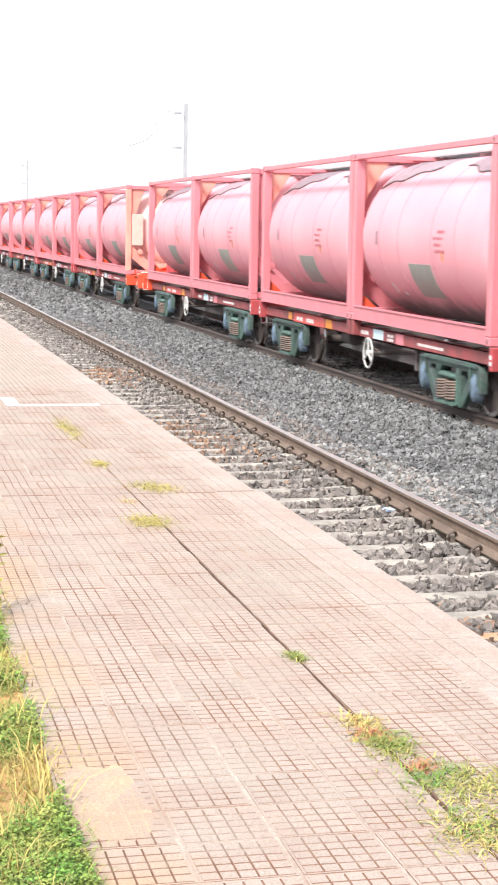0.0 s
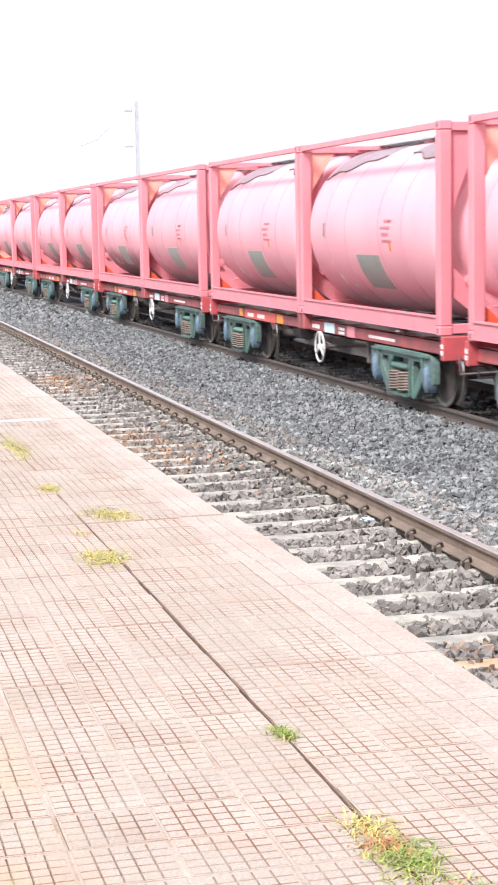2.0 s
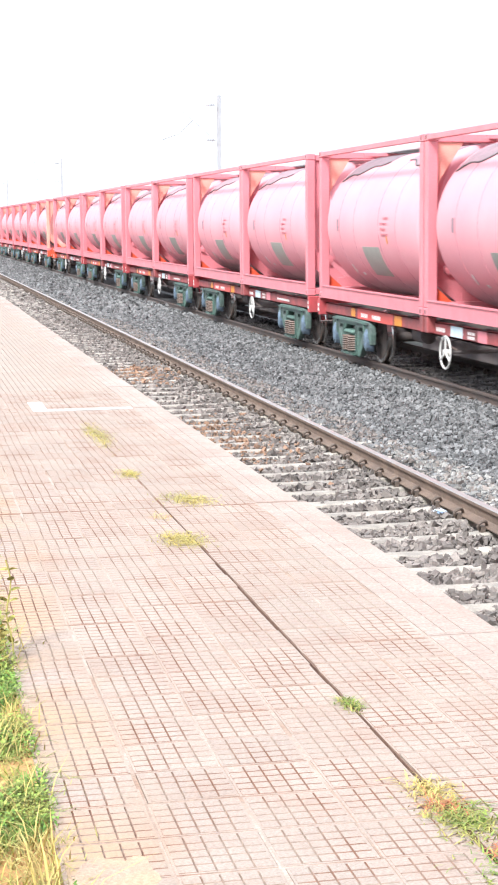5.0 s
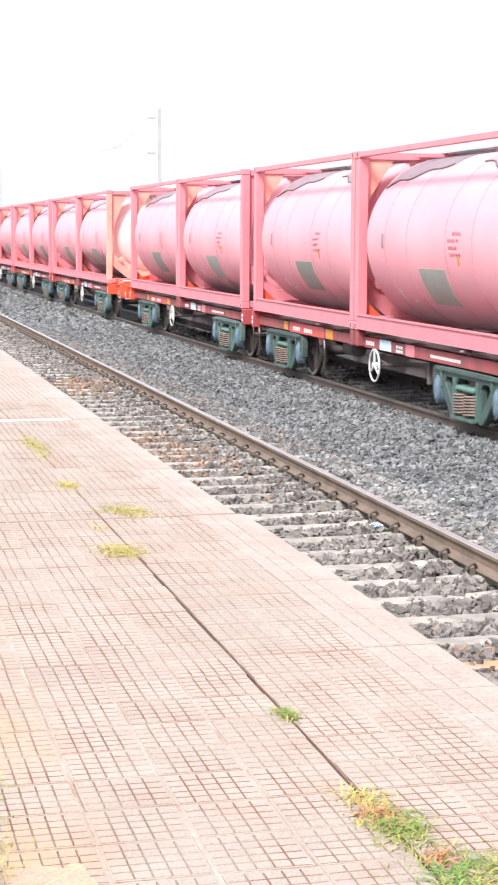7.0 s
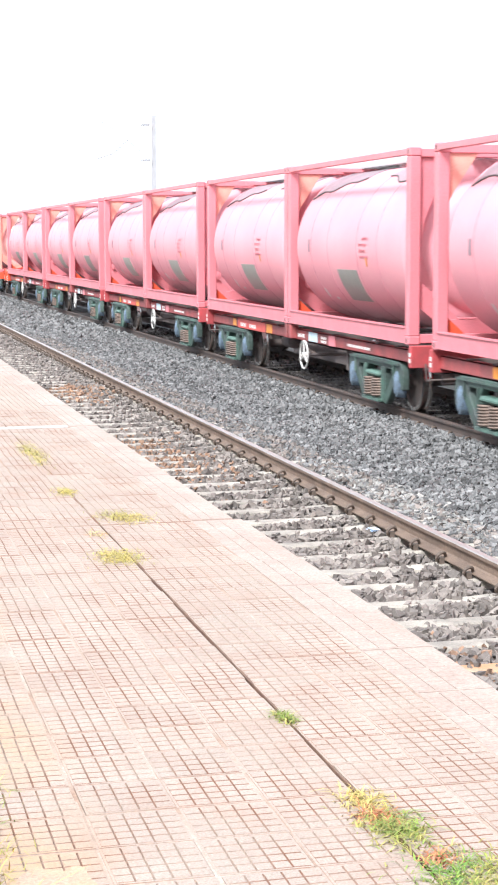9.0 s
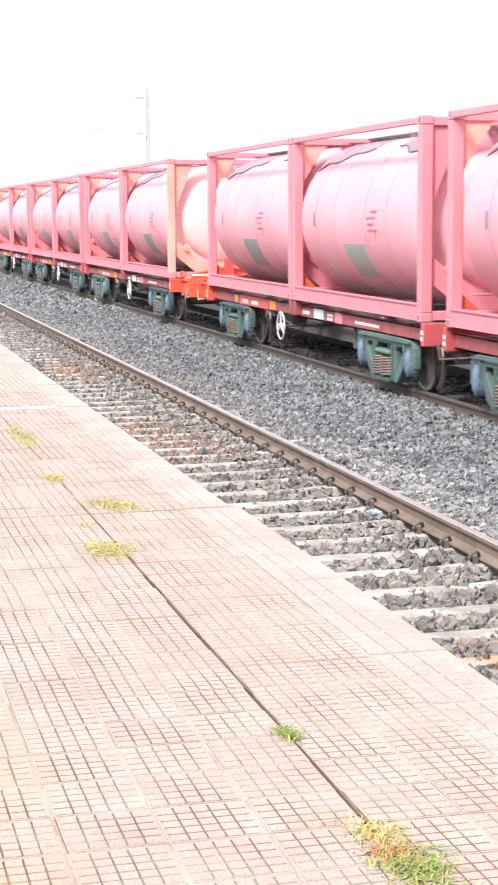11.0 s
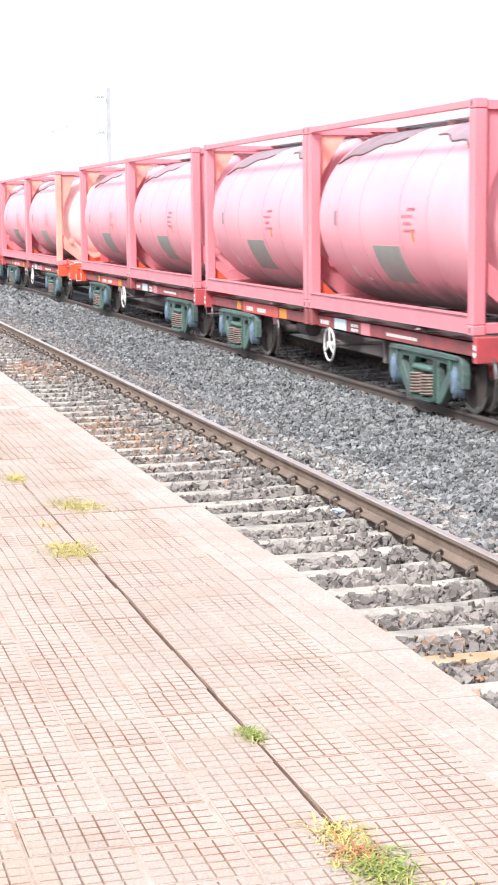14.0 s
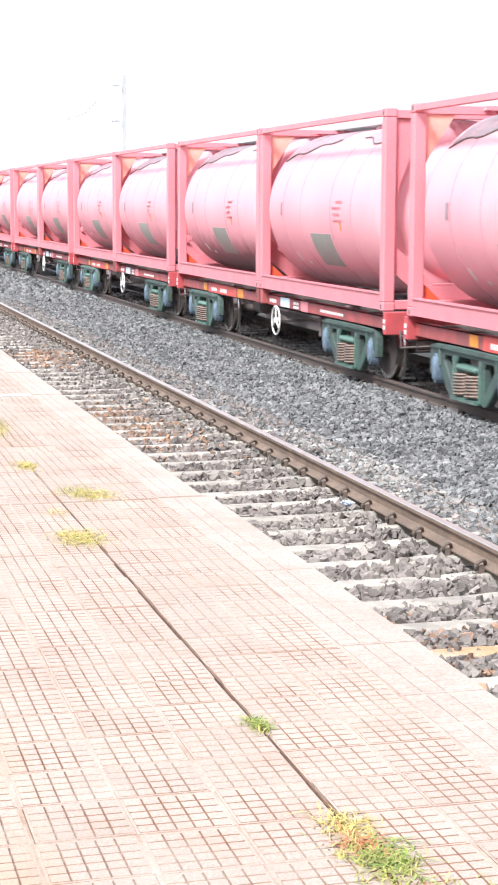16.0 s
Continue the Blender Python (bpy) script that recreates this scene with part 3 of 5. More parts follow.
stones("railside_ballast", 9000, strewn(0.99, 1.75, 8, 45, 0.018, 0.6), (0.012, 0.038), M["brownstone"], "dusty brown ballast stones along the rail")
stones("chalky_stones", 800, blob(1.5, 14.6, 0.17, 1.2, 0.012), (0.015, 0.036), M["palestone"], "pale chalk-dusted ballast stones beside the rail")

# ---- platform ----
bm = bmesh.new()
box(bm, BACK, EDGE - 0.012, -30, FAR, -0.62, PLAT - 0.06)
box(bm, BACK, CRACK - 0.0035, -30, FAR, PLAT - 0.06, PLAT - 0.0095)
box(bm, CRACK + 0.0035, EDGE - 0.012, -30, FAR, PLAT - 0.06, PLAT - 0.0095)
tagged(part("platform", bm, M["grout"]), "low station platform with a mortar bed under tiles", "platform", kind="structure")
platform = bpy.data.objects["platform"]

# soil strip behind the paving
def soil_strip():
    v, f = [], []
    xs = [BACK, -3.6, -3.9, -4.5, -6, -12, -40]
    ys = list(np.arange(-30, 40, 0.4)) + [60, 100, FAR]
    for y in ys:
        for i, x in enumerate(xs):
            v.append((x, y, PLAT - 0.035 + 0.025 * noise.noise((x * 3, y * 3, 1)) + 0.012 * noise.noise((x * 14, y * 14, 1)) + (0.016 if i == 0 else 0)))
    n = len(xs)
    for j in range(len(ys) - 1):
        for i in range(n - 1):
            f.append((j * n + i, (j + 1) * n + i, (j + 1) * n + i + 1, j * n + i + 1))
    soup("soil", v, f, M["soil"], "structure", "bare orange sandy soil behind the paving", "ground")


soil_strip()

# ---- grass and weeds ----
def blade_soup(spots):
    """Curved tapering blades: spots are rows of x, y, z, spread x, spread y, count, length, lean."""
    v, f = [], []
    for x, y, z, sx, sy, count, length, lean in spots:
        for _ in range(int(count * 1.7)):
            bx_, by_ = random.gauss(x, sx), random.gauss(y, sy)
            a, ln, w = random.uniform(0, 6.283), length * random.uniform(0.4, 1.2), random.uniform(0.0012, 0.0030)
            d, sd = Vector((math.cos(a), math.sin(a), 0)), Vector((-math.sin(a), math.cos(a), 0))
            k, s = len(v), lean * random.uniform(0.4, 1.3)
            for u in (0, 0.5, 1):
                p = Vector((bx_, by_, z)) + d * (ln * s * u * (0.4 + 0.6 * u)) + Vector((0, 0, ln * u * max(1 - 0.45 * s * u, 0.12)))
                if u < 1:
                    v.extend([tuple(p - sd * w * (1 - 0.4 * u)), tuple(p + sd * w * (1 - 0.4 * u))])
                else:
                    v.append(tuple(p))
            f.extend([(k, k + 1, k + 3, k + 2), (k + 2, k + 3, k + 4)])
    return v, f


def blades(name, spots, material, label, category="grass"):
    v, f = blade_soup(spots)
    return soup(name, v, f, material, "stuff", label, category)


def tuft(name, x, y, sx, sy, mix, label, length=0.05, lean=1.5):
    """One tuft in the paving, of several kinds of blade: mix is rows of material, count, offsets and spreads."""
    v, f, slot = [], [], []
    for k, (material, count, dx, dy, kx, ky) in enumerate(mix):
        vv, ff = blade_soup([(x + dx, y + dy, PLAT - 0.004, sx * kx, sy * ky, count, length, lean)])
        f.extend([tuple(i + len(v) for i in face) for face in ff])
        slot.extend([k] * len(ff))
        v.extend(vv)
    ob = soup(name, v, f, [M[m[0]] for m in mix], "stuff", label, "grass")
    ob.data.polygons.foreach_set("material_index", slot)
    ob["group"] = "tufts in the paving"
    return ob


tuft("grass_tuft", -2.46, 3.36, 0.038, 0.075, [("straw", 130, 0, 0.14, 0.9, 0.7), ("redleaf", 80, 0.0, 0.02, 0.7, 0.5), ("leaf", 210, 0.03, -0.09, 0.9, 0.8), ("olive", 190, 0.0, -0.08, 1.2, 1.2)], "mixed green, straw and red grass tuft in the paving", 0.035, 1.8)
tuft("grass_tuft", -2.36, 2.88, 0.08, 0.09, [("leaf", 230, -0.03, 0.05, 0.9, 0.9), ("redleaf", 60, -0.05, 0.16, 0.3, 0.3), ("olive", 320, 0.06, -0.02, 1.2, 1.0), ("straw", 100, 0.08, -0.08, 1, 1)], "broad olive and green grass tuft in the paving", 0.035, 1.8)
tuft("grass_tuft", -2.42, 2.55, 0.06, 0.09, [("leaf", 150, 0, 0, 1, 1), ("straw", 170, -0.03, -0.05, 1.1, 1.1), ("olive", 130, 0, 0, 1.2, 1.2)], "straw and green grass tuft in broken paving", 0.035, 1.8)
tuft("grass_tuft", -2.455, 4.32, 0.014, 0.04, [("leaf", 80, 0, 0, 1, 1), ("olive", 50, 0, 0, 1.2, 1.2)], "small green grass tuft growing in a crack", 0.03, 1.6)
tuft("grass_tuft", -2.52, 7.15, 0.052, 0.10, [("straw", 330, 0, 0, 1, 1), ("olive", 200, 0.02, 0, 1.1, 1.0)], "yellow dried grass tuft growing in a crack", 0.03, 1.9)
tuft("grass_tuft", -2.51, 7.79, 0.025, 0.06, [("straw", 30, 0, 0, 1, 1), ("redleaf", 14, 0, 0, 1, 1)], "sparse dry grass wisps beside a crack", 0.03, 1.9)
tuft("grass_tuft", -2.29, 8.30, 0.055, 0.09, [("straw", 300, 0.03, -0.05, 1, 1), ("olive", 230, -0.03, 0.05, 1, 1)], "yellow and olive grass tuft across a joint", 0.03, 1.9)
tuft("grass_tuft", -2.475, 9.3, 0.030, 0.08, [("straw", 190, 0, 0, 1, 1), ("olive", 110, 0, 0, 1, 1)], "small dry grass tuft in a crack", 0.03, 1.9)
tuft("grass_tuft", -2.445, 11.2, 0.04, 0.33, [("olive", 380, 0, 0, 1, 1), ("straw", 260, 0, 0, 1, 1)], "long olive grass tuft along a crack", 0.03, 1.9)

rows = []
for _ in range(1500):
    y = 2.3 + 8 * random.random() ** 1.5
    x = BACK + 0.01 - abs(random.gauss(0, 0.22))
    if noise.noise((x * 2.6, y * 1.7, 5)) > -0.14:
        rows.append((x, y, PLAT - 0.03, 0.03, 0.04, 24, random.uniform(0.03, 0.08), 1.4))
blades("green_weeds", rows, M["leaf"], "low bright green weeds on sandy soil")
rows = [(BACK - 0.02 - abs(random.gauss(0, 0.35)), 2.2 + 14 * random.random(), PLAT - 0.03, 0.05, 0.07, 14, random.uniform(0.06, 0.2), 0.8) for _ in range(300)]
blades("dry_weeds", rows, M["straw"], "tall yellow dry grass on sandy soil")
rows = [(BACK + 0.01 - abs(random.gauss(0, 0.3)), 2.2 + 10 * random.random(), PLAT - 0.03, 0.05, 0.07, 22, random.uniform(0.03, 0.09), 1.2) for _ in range(380)]
blades("olive_weeds", rows, M["olive"], "olive tangled weeds along the paving edge")


def leaf_carpet():
    """Small round leaves of creeping weeds in patches."""
    v, f = [], []
    for _ in range(52000):
        y = 2.3 + 7 * random.random() ** 1.5
        x = BACK + 0.02 - abs(random.gauss(0, 0.24))
        if noise.noise((x * 2.6, y * 1.7, 5)) < -0.12:
            continue
        z = PLAT - 0.035 + random.uniform(0.0, 0.065)
        a, b, r = random.uniform(0, 6.28), random.uniform(-0.6, 0.6), random.uniform(0.004, 0.009)
        q = Euler((b, random.uniform(-0.6, 0.6), a))
        k = len(v)
        for c in ((-1, 0, 0), (-0.2, -0.6, 0.1), (0.9, 0, 0), (-0.2, 0.6, 0.1)):
            p = Vector(c) * r
            p.rotate(q)
            v.append((x + p.x, y + p.y, z + p.z))
        f.append((k, k + 1, k + 2, k + 3))
    soup("creeping_weeds", v, f, M["leaf"], "stuff", "carpet of small green leaves on sandy soil", "weeds")


leaf_carpet()


def shrub(x, y, h):
    """A thin upright stem with small oval leaves in pairs."""
    top = tagged(new("weed_sapling"), "slender sapling with small olive-green oval leaves", "plant")
    top.location = (x, y, PLAT - 0.04)
    pts = [(0.01 * math.sin(i), 0.008 * i, h * i / 10) for i in range(11)]
    part("stem", pipe(pts, 0.003, 6), M["olive"], top)
    leaf = None
    for i in range(2, 11):
        for s in (0, 180):
            if leaf is None:
                bm = bmesh.new()
                ring = [bm.verts.new((0.022 + 0.019 * math.cos(t), 0.011 * math.sin(t), 0.004 * math.sin(t) ** 2)) for t in np.linspace(0, 2 * math.pi, 10, False)]
                bm.faces.new(ring)
                bmesh.ops.solidify(bm, geom=bm.faces[:], thickness=0.0015)
                leaf = part("leaf", bm, M["olive"], top)
                ob = leaf
            else:
                ob = new("leaf", leaf.data)
                ob.parent = top
            ob.matrix_basis = pose(*pts[i], random.uniform(-25, 25), random.uniform(-35, 5), s + 55 * i)
    return top


shrub(-3.45, 5.2, 0.36)
shrub(-3.50, 5.02, 0.18)

# ---- overhead line masts beyond the train ----
def mast():
    top = tagged(new("overhead_mast"), "pale grey steel overhead line mast with bracket arms", "mast", "overhead masts")
    bm = bmesh.new()
    box(bm, -0.055, 0.055, -0.085, -0.072, -0.6, 6.5)
    box(bm, -0.055, 0.055, 0.072, 0.085, -0.6, 6.5)
    box(bm, -0.007, 0.007, -0.072, 0.072, -0.6, 6.5)
    part("post", bm, M["mast"], top)
    part("stay_tube", pipe([(-0.1, 0, 6.2), (-1.2, 0, 6.27), (-1.95, 0, 6.25)], 0.008), M["mast"], top)
    part("bracket_tube", pipe([(-0.1, 0, 5.0), (-1.2, 0, 5.95), (-1.75, 0, 6.25)], 0.008), M["mast"], top)
    part("steady_arm", pipe([(-0.9, 0, 5.68), (-1.35, 0, 5.25), (-1.9, 0, 5.06)], 0.018), M["mast"], top)
    for z, n in ((6.2, "insulator"), (5.05, "insulator")):
        bm = bmesh.new()
        for k in range(5):
            tube(bm, (-0.16 - 0.06 * k, 0, z), (-0.19 - 0.06 * k, 0, z), 0.07, 10, True, 0.04)
        part(n, bm, M["mast"], top)
    part("footing", bx(-0.35, 0.35, -0.35, 0.35, -0.75, -0.45, bevel=0.03), M["sleeper"], top)
    return top


m0 = mast()
m0.matrix_basis = pose(6.85, 55.3, 0)
for y in (110.5, 166.0, 221.0, 276.0):
    copy_thing(m0, pose(6.85, y, 0))

# ---- the train ----
SPEED = 19.42          # metres a second towards the platform end
HALF = 3.029           # half a container
CENTRE = 3.067         # container centres from the wagon's middle
NARROW, WIDE = 0.90, 3.84
UNIT = 5 * 12.192 + 4 * NARROW + WIDE
START = 42.75         # the middle of a wide gap at the start
BASE = 0.96            # container underside above rail
TALL, WIDTH = 2.591, 2.438


def helix(r, wire, z0, z1, turns, n=10):
    bm = bmesh.new()
    pts = [Vector((r * math.cos(2 * math.pi * i / n), r * math.sin(2 * math.pi * i / n), z0 + (z1 - z0) * i / (turns * n))) for i in range(turns * n + 1)]
    ring0 = None
    for i, p in enumerate(pts):
        a = 2 * math.pi * i / n
        o = Vector((math.cos(a), math.sin(a), 0))
        ring = [bm.verts.new(p + o * wire * math.cos(k * 1.5708) + Vector((0, 0, wire * math.sin(k * 1.5708)))) for k in range(4)]
        if ring0:
            for k in range(4):
                bm.faces.new((ring0[k], ring0[(k + 1) % 4], ring[(k + 1) % 4], ring[k]))
        ring0 = ring
    return bm


def bogie(parent, y):
    """Cast three-piece bogie: bolster, two side frames, springs, axle ends, two wheelsets."""
    b = part("bogie", bx(-1.02, 1.02, -0.17, 0.17, 0.40, 0.66, bevel=0.03), M["under"], parent, "cast steel bogie with green side frames")
    b.location = (0, y, 0)
    half = [(0.5, 0.692), (1.04, 0.682), (1.14, 0.655), (1.20, 0.59), (1.22, 0.48), (1.21, 0.31), (1.13, 0.30), (1.11, 0.42), (0.90, 0.42), (0.87, 0.38), (0.56, 0.09), (0.48, 0.06), (0.40, 0.075)]
    out = half + [(-y, z) for y, z in reversed(half)]
    win = [(-0.36, 0.135), (-0.36, 0.50), (-0.29, 0.575), (0.29, 0.575), (0.36, 0.50), (0.36, 0.135)]
    tri = lambda s: [(s * 0.47, 0.20), (s * 0.455, 0.50), (s * 0.50, 0.56), (s * 0.72, 0.56), (s * 0.755, 0.50)]
    shared = {}
    for s in (-1, 1):
        x = s * 1.06
        bm = plate(out, [win, tri(1), tri(-1)], 0.10, -0.05)
        soft_edges(bm, 0.012, 1, [e for e in bm.edges if len(e.link_faces) == 2 and e.calc_face_angle(0) > 1.0])
        # raised ribs along the top and round the axle ends
        box(bm, -0.085, 0.085, -1.10, 1.10, 0.635, 0.662)
        for yy in (-0.86, 0.86):
            box(bm, -0.075, 0.075, yy - 0.02, yy + 0.02, 0.43, 0.63)
        box(bm, -0.08, 0.08, -0.41, -0.365, 0.10, 0.58)
        box(bm, -0.08, 0.08, 0.365, 0.41, 0.10, 0.58)
        box(bm, -0.12, 0.12, -0.38, 0.38, 0.085, 0.125)
        if "frame" not in shared:
            shared["frame"] = part("side_frame", bm, M["bogie"], b, "chipped green cast side frame")
            fr = shared["frame"]
        else:
            bm.free()
            fr = new("side_frame", shared["frame"].data)
            fr.parent = b
            fr["label"] = "chipped green cast side frame"
        fr.location = (x, 0, 0)
        for yy in (-0.165, 0.165):
            if "spring" not in shared:
                shared["spring"] = part("spring", helix(0.142, 0.0165, 0.145, 0.405, 7), M["spring"], b, "rusty coil spring", True)
                o = shared["spring"]
            else:
                o = new("spring", shared["spring"].data)
                o.parent = b
                o["label"] = "rusty coil spring"
            o.location = (x, yy, 0)
        for yy in (-1.0, 1.0):
            if "cap" not in shared:
                bm = bmesh.new()
                lathe(bm, [(-0.10, 0.03), (-0.098, 0.06), (-0.09, 0.085), (-0.075, 0.09), (-0.07, 0.11), (0.06, 0.115)], 18)
                for v in bm.verts:
                    v.co.y *= 0.68
                    v.co.z = v.co.z * 1.65 - 0.05
                shared["cap"] = part("axle_cap", bm, M["blue"], b, "scuffed blue axle bearing cap", True)
                o = shared["cap"]
            else:
                o = new("axle_cap", shared["cap"].data)
                o.parent = b
                o["label"] = "scuffed blue axle bearing cap"
            o.matrix_basis = pose(x, yy, 0.43, 0, 0, 0 if s < 0 else 180)
        if "end" not in shared:
            shared["end"] = part("bolster_end", bx(-0.10, 0.10, -0.30, 0.30, 0.42, 0.50, bevel=0.03), M["bogie"], b)
            o = shared["end"]
        else:
            o = new("bolster_end", shared["end"].data)
            o.parent = b
        o.location = (x, 0, 0)
    for yy in (-1.0, 1.0):
        if "wheels" not in shared:
            bm = bmesh.new()
            prof = [(-0.90, 0.09), (-0.87, 0.12), (-0.865, 0.20), (-0.845, 0.34), (-0.875, 0.365), (-0.875, 0.414), (-0.80, 0.424), (-0.785, 0.45), (-0.75, 0.45), (-0.745, 0.37), (-0.775, 0.34), (-0.79, 0.20), (-0.74, 0.12), (-0.70, 0.085)]
            slots = [0, 0, 0, 0, 1, 1, 1, 1, 0, 0, 0, 0, 0]
            lathe(bm, prof, 30, slots=slots)
            lathe(bm, [(-x, r) for x, r in prof], 30, slots=slots)
            tube(bm, (-1.1, 0, 0), (1.1, 0, 0), 0.08, 14)
            shared["wheels"] = part("wheelset", bm, [M["wheel"], M["tread"]], b, "dark wheelset with bright worn treads", True)
            o = shared["wheels"]
        else:
            o = new("wheelset", shared["wheels"].data)
            o.parent = b
            o["label"] = "dark wheelset with bright worn treads"
        o.location = (0, yy, 0.424)
    part("brake_beam", pipe([(-0.8, 0.5, 0.36), (0, 0.44, 0.34), (0.8, 0.5, 0.36)], 0.03), M["under"], b)
    return b


def bars(name, parent, x, y, z, w, h, cols, lines, material, label=""):
    """Small painted lettering that cannot be read: rows of short bars on a side face."""
    bm = bmesh.new()
    for r in range(lines):
        for c in range(cols):
            y0 = y - w / 2 + w * c / cols
            z0 = z - h / 2 + h * r / lines
            box(bm, x - 0.002, x + 0.002, y0, y0 + 0.7 * w / cols, z0, z0 + 0.66 * h / lines)
    ob = part(name, bm, material, parent, label)
    ob["kind"] = "stuff"
    return ob


def wagon(kind):
    """Low container flat. kind: 1 has the long end platform at +y, -1 at -y, 0 at neither."""
    words = {0: "low oxide-red container flat wagon with green bogies", 1: "container flat wagon with a long orange-red rear platform", -1: "container flat wagon with a long orange-red front platform"}
    w = tagged(new("flat_wagon"), words[kind], "wagon", "wagons of the train")
    bm = bmesh.new()
    box(bm, -0.24, 0.24, -6.1, 6.1, 0.50, 0.93)
    box(bm, -0.30, 0.30, -2.9, 2.9, 0.26, 0.50)
    soft_edges(bm, 0.015)
    part("centre_sill", bm, M["under"], w)
    for s in (-1, 1):
        bm = bmesh.new()
        x = s * 1.10
        box(bm, min(x, x - s * 0.012), max(x, x - s * 0.012), -6.1, 6.1, 0.70, 0.88)
        box(bm, min(x, x - s * 0.11), max(x, x - s * 0.11), -6.1, 6.1, 0.866, 0.88)
        box(bm, min(x, x - s * 0.11), max(x, x - s * 0.11), -6.1, 6.1, 0.70, 0.715)
        for k in range(-5, 6):
            box(bm, min(x - s * 0.012, x - s * 0.10), max(x - s * 0.012, x - s * 0.10), k * 1.12 - 0.006, k * 1.12 + 0.006, 0.715, 0.866)
        sill = part("side_sill", bm, M["sill"], w, "oxide-red side sill with stencilled markings")
        f = x + s * 0.003
        if s < 0:
            bars("lettering", sill, f, 3.55, 0.79, 0.42, 0.10, 5, 1, M["bar"])
            bars("lettering", sill, f, 2.85, 0.79, 0.50, 0.10, 5, 1, M["bar"])
            bars("lettering", sill, f, -0.45, 0.80, 0.40, 0.09, 4, 1, M["bar"])
            bars("lettering", sill, f, -1.75, 0.79, 0.30, 0.12, 3, 2, M["bar"])
            bars("lettering", sill, f, -3.55, 0.79, 1.10, 0.06, 14, 1, M["bar"])
            part("label_plate", bx(x - 0.008, x + 0.0, -1.42, -0.92, 0.72, 0.87, bevel=0.002), M["label_blue"], sill, "pale blue label plate")
            part("reflector_plate", bx(x - 0.008, x + 0.0, 1.42, 1.80, 0.715, 0.868, bevel=0.002), M["amber"], sill, "amber reflector plate")
            part("patch_plate", bx(x - 0.012, x + 0.0, -2.4, -2.05, 0.71, 0.87, bevel=0.004), M["frame"], sill, "bright red repair plate")
            part("patch_plate", bx(x - 0.0025, x + 0.0, 1.9, 3.95, 0.706, 0.874), M["patch"], sill, "bright red repainted plate")
            part("reflector_plate", bx(x - 0.006, x + 0.0, 4.1, 4.34, 0.725, 0.865, bevel=0.002), M["amber"], sill, "amber reflector plate")
    for y in (-5.2, -4.35, -2.2, -1.1, 0.0, 1.1, 2.2, 4.35, 5.2):
        part("cross_bearer", bx(-1.088, 1.088, y - 0.06, y + 0.06, 0.74, 0.90, bevel=0.008), M["under"], w)
    for y in (-0.12, 0.12):
        for s in (-1, 1):
            part("twist_lock", bx(s * 1.14 - 0.07, s * 1.14 + 0.07, y - 0.07, y + 0.07, 0.72, 0.956, bevel=0.012), M["sill"], w)
    for e in (-1, 1):
        long_end = kind == e
        reach = 1.45 if long_end else 0.26
        y0, y1 = sorted((e * 6.1, e * (6.1 + 0.10)))
        hs = part("headstock", bx(-1.22, 1.22, y0, y1, 0.66, 0.955, bevel=0.01), M["orange"] if long_end else M["stock"], w, "red headstock with stencilled lettering")
        bars("lettering", hs, -1.223, e * 6.15, 0.81, 0.085, 0.16, 2, 2, M["bar"])
        if long_end:
            ya, yb = sorted((e * 6.2, e * (6.1 + reach)))
            for x0, x1 in ((-1.0, -0.93), (-0.25, -0.18), (0.18, 0.25), (0.93, 1.0)):
                part("platform_beam", bx(x0, x1, ya, yb, 0.66, 0.93, bevel=0.006), M["orange"], w)
            part("end_platform", bx(-1.05, 1.05, ya, yb, 0.932, 0.967, bevel=0.006), M["orange"], w, "bright orange-red end platform")
            part("end_plate", bx(-1.10, 1.10, yb + 0.002 if e > 0 else ya - 0.062, yb + 0.062 if e > 0 else ya - 0.002, 0.62, 1.02, bevel=0.006), M["orange"], w)
            yb2 = e * 6.5
            bm = bmesh.new()
            for z0, z1, dy in ((-0.16, 0.0, 0.02), (0.001, 0.022, 0.07)):
                pts = [(-1.08, 0.99), (0.0, 1.20), (1.08, 0.99)]
                rows_ = [[bm.verts.new((x, yb2 + q, z + dz)) for q, dz in ((-dy, z0), (dy, z0), (dy, z1), (-dy, z1))] for x, z in pts]
                for a_, b_ in zip(rows_, rows_[1:]):
                    for k in range(4):
                        bm.faces.new((a_[k], a_[(k + 1) % 4], b_[(k + 1) % 4], b_[k]))
                bm.faces.new(rows_[0])
                bm.faces.new(rows_[-1])
            bmesh.ops.recalc_face_normals(bm, faces=bm.faces[:])
            part("sloped_beam", bm, M["orange"], w, "orange-red beam rising to the middle")
            part("stop_post", bx(-0.11, 0.11, yb2 - 0.06 + e * 0.14, yb2 + 0.06 + e * 0.14, 0.968, 1.42, bevel=0.02), M["stock"], w, "short red upright stop")
            for k in (0, 1):
                part("lever", pipe([(-1.0, e * (6.75 + 0.35 * k), 0.985), (-0.9, e * (6.75 + 0.35 * k), 1.05), (-0.45, e * (6.8 + 0.35 * k), 1.06), (0.3, e * (6.85 + 0.35 * k), 1.0)], 0.018), M["cream"], w, "cream-painted lever")
            part("hand_rail", pipe([(-0.98, e * 6.25, 1.0), (-0.98, e * 6.3, 1.12), (-0.98, e * 7.3, 1.06), (-0.98, e * 7.42, 0.97)], 0.018), M["orange"], w)
            part("uncoupling_lever", pipe([(-1.12, e * 7.5, 0.80), (-1.12, e * 7.45, 0.62), (-0.5, e * 7.6, 0.66), (-0.1, e * 7.7, 0.74)], 0.014), M["cream"], w)
        else:
            part("uncoupling_lever", pipe([(-1.02, e * 6.22, 0.72), (-1.02, e * 6.26, 0.50), (-0.3, e * 6.3, 0.52)], 0.014), M["under"], w)
        bm = bmesh.new()
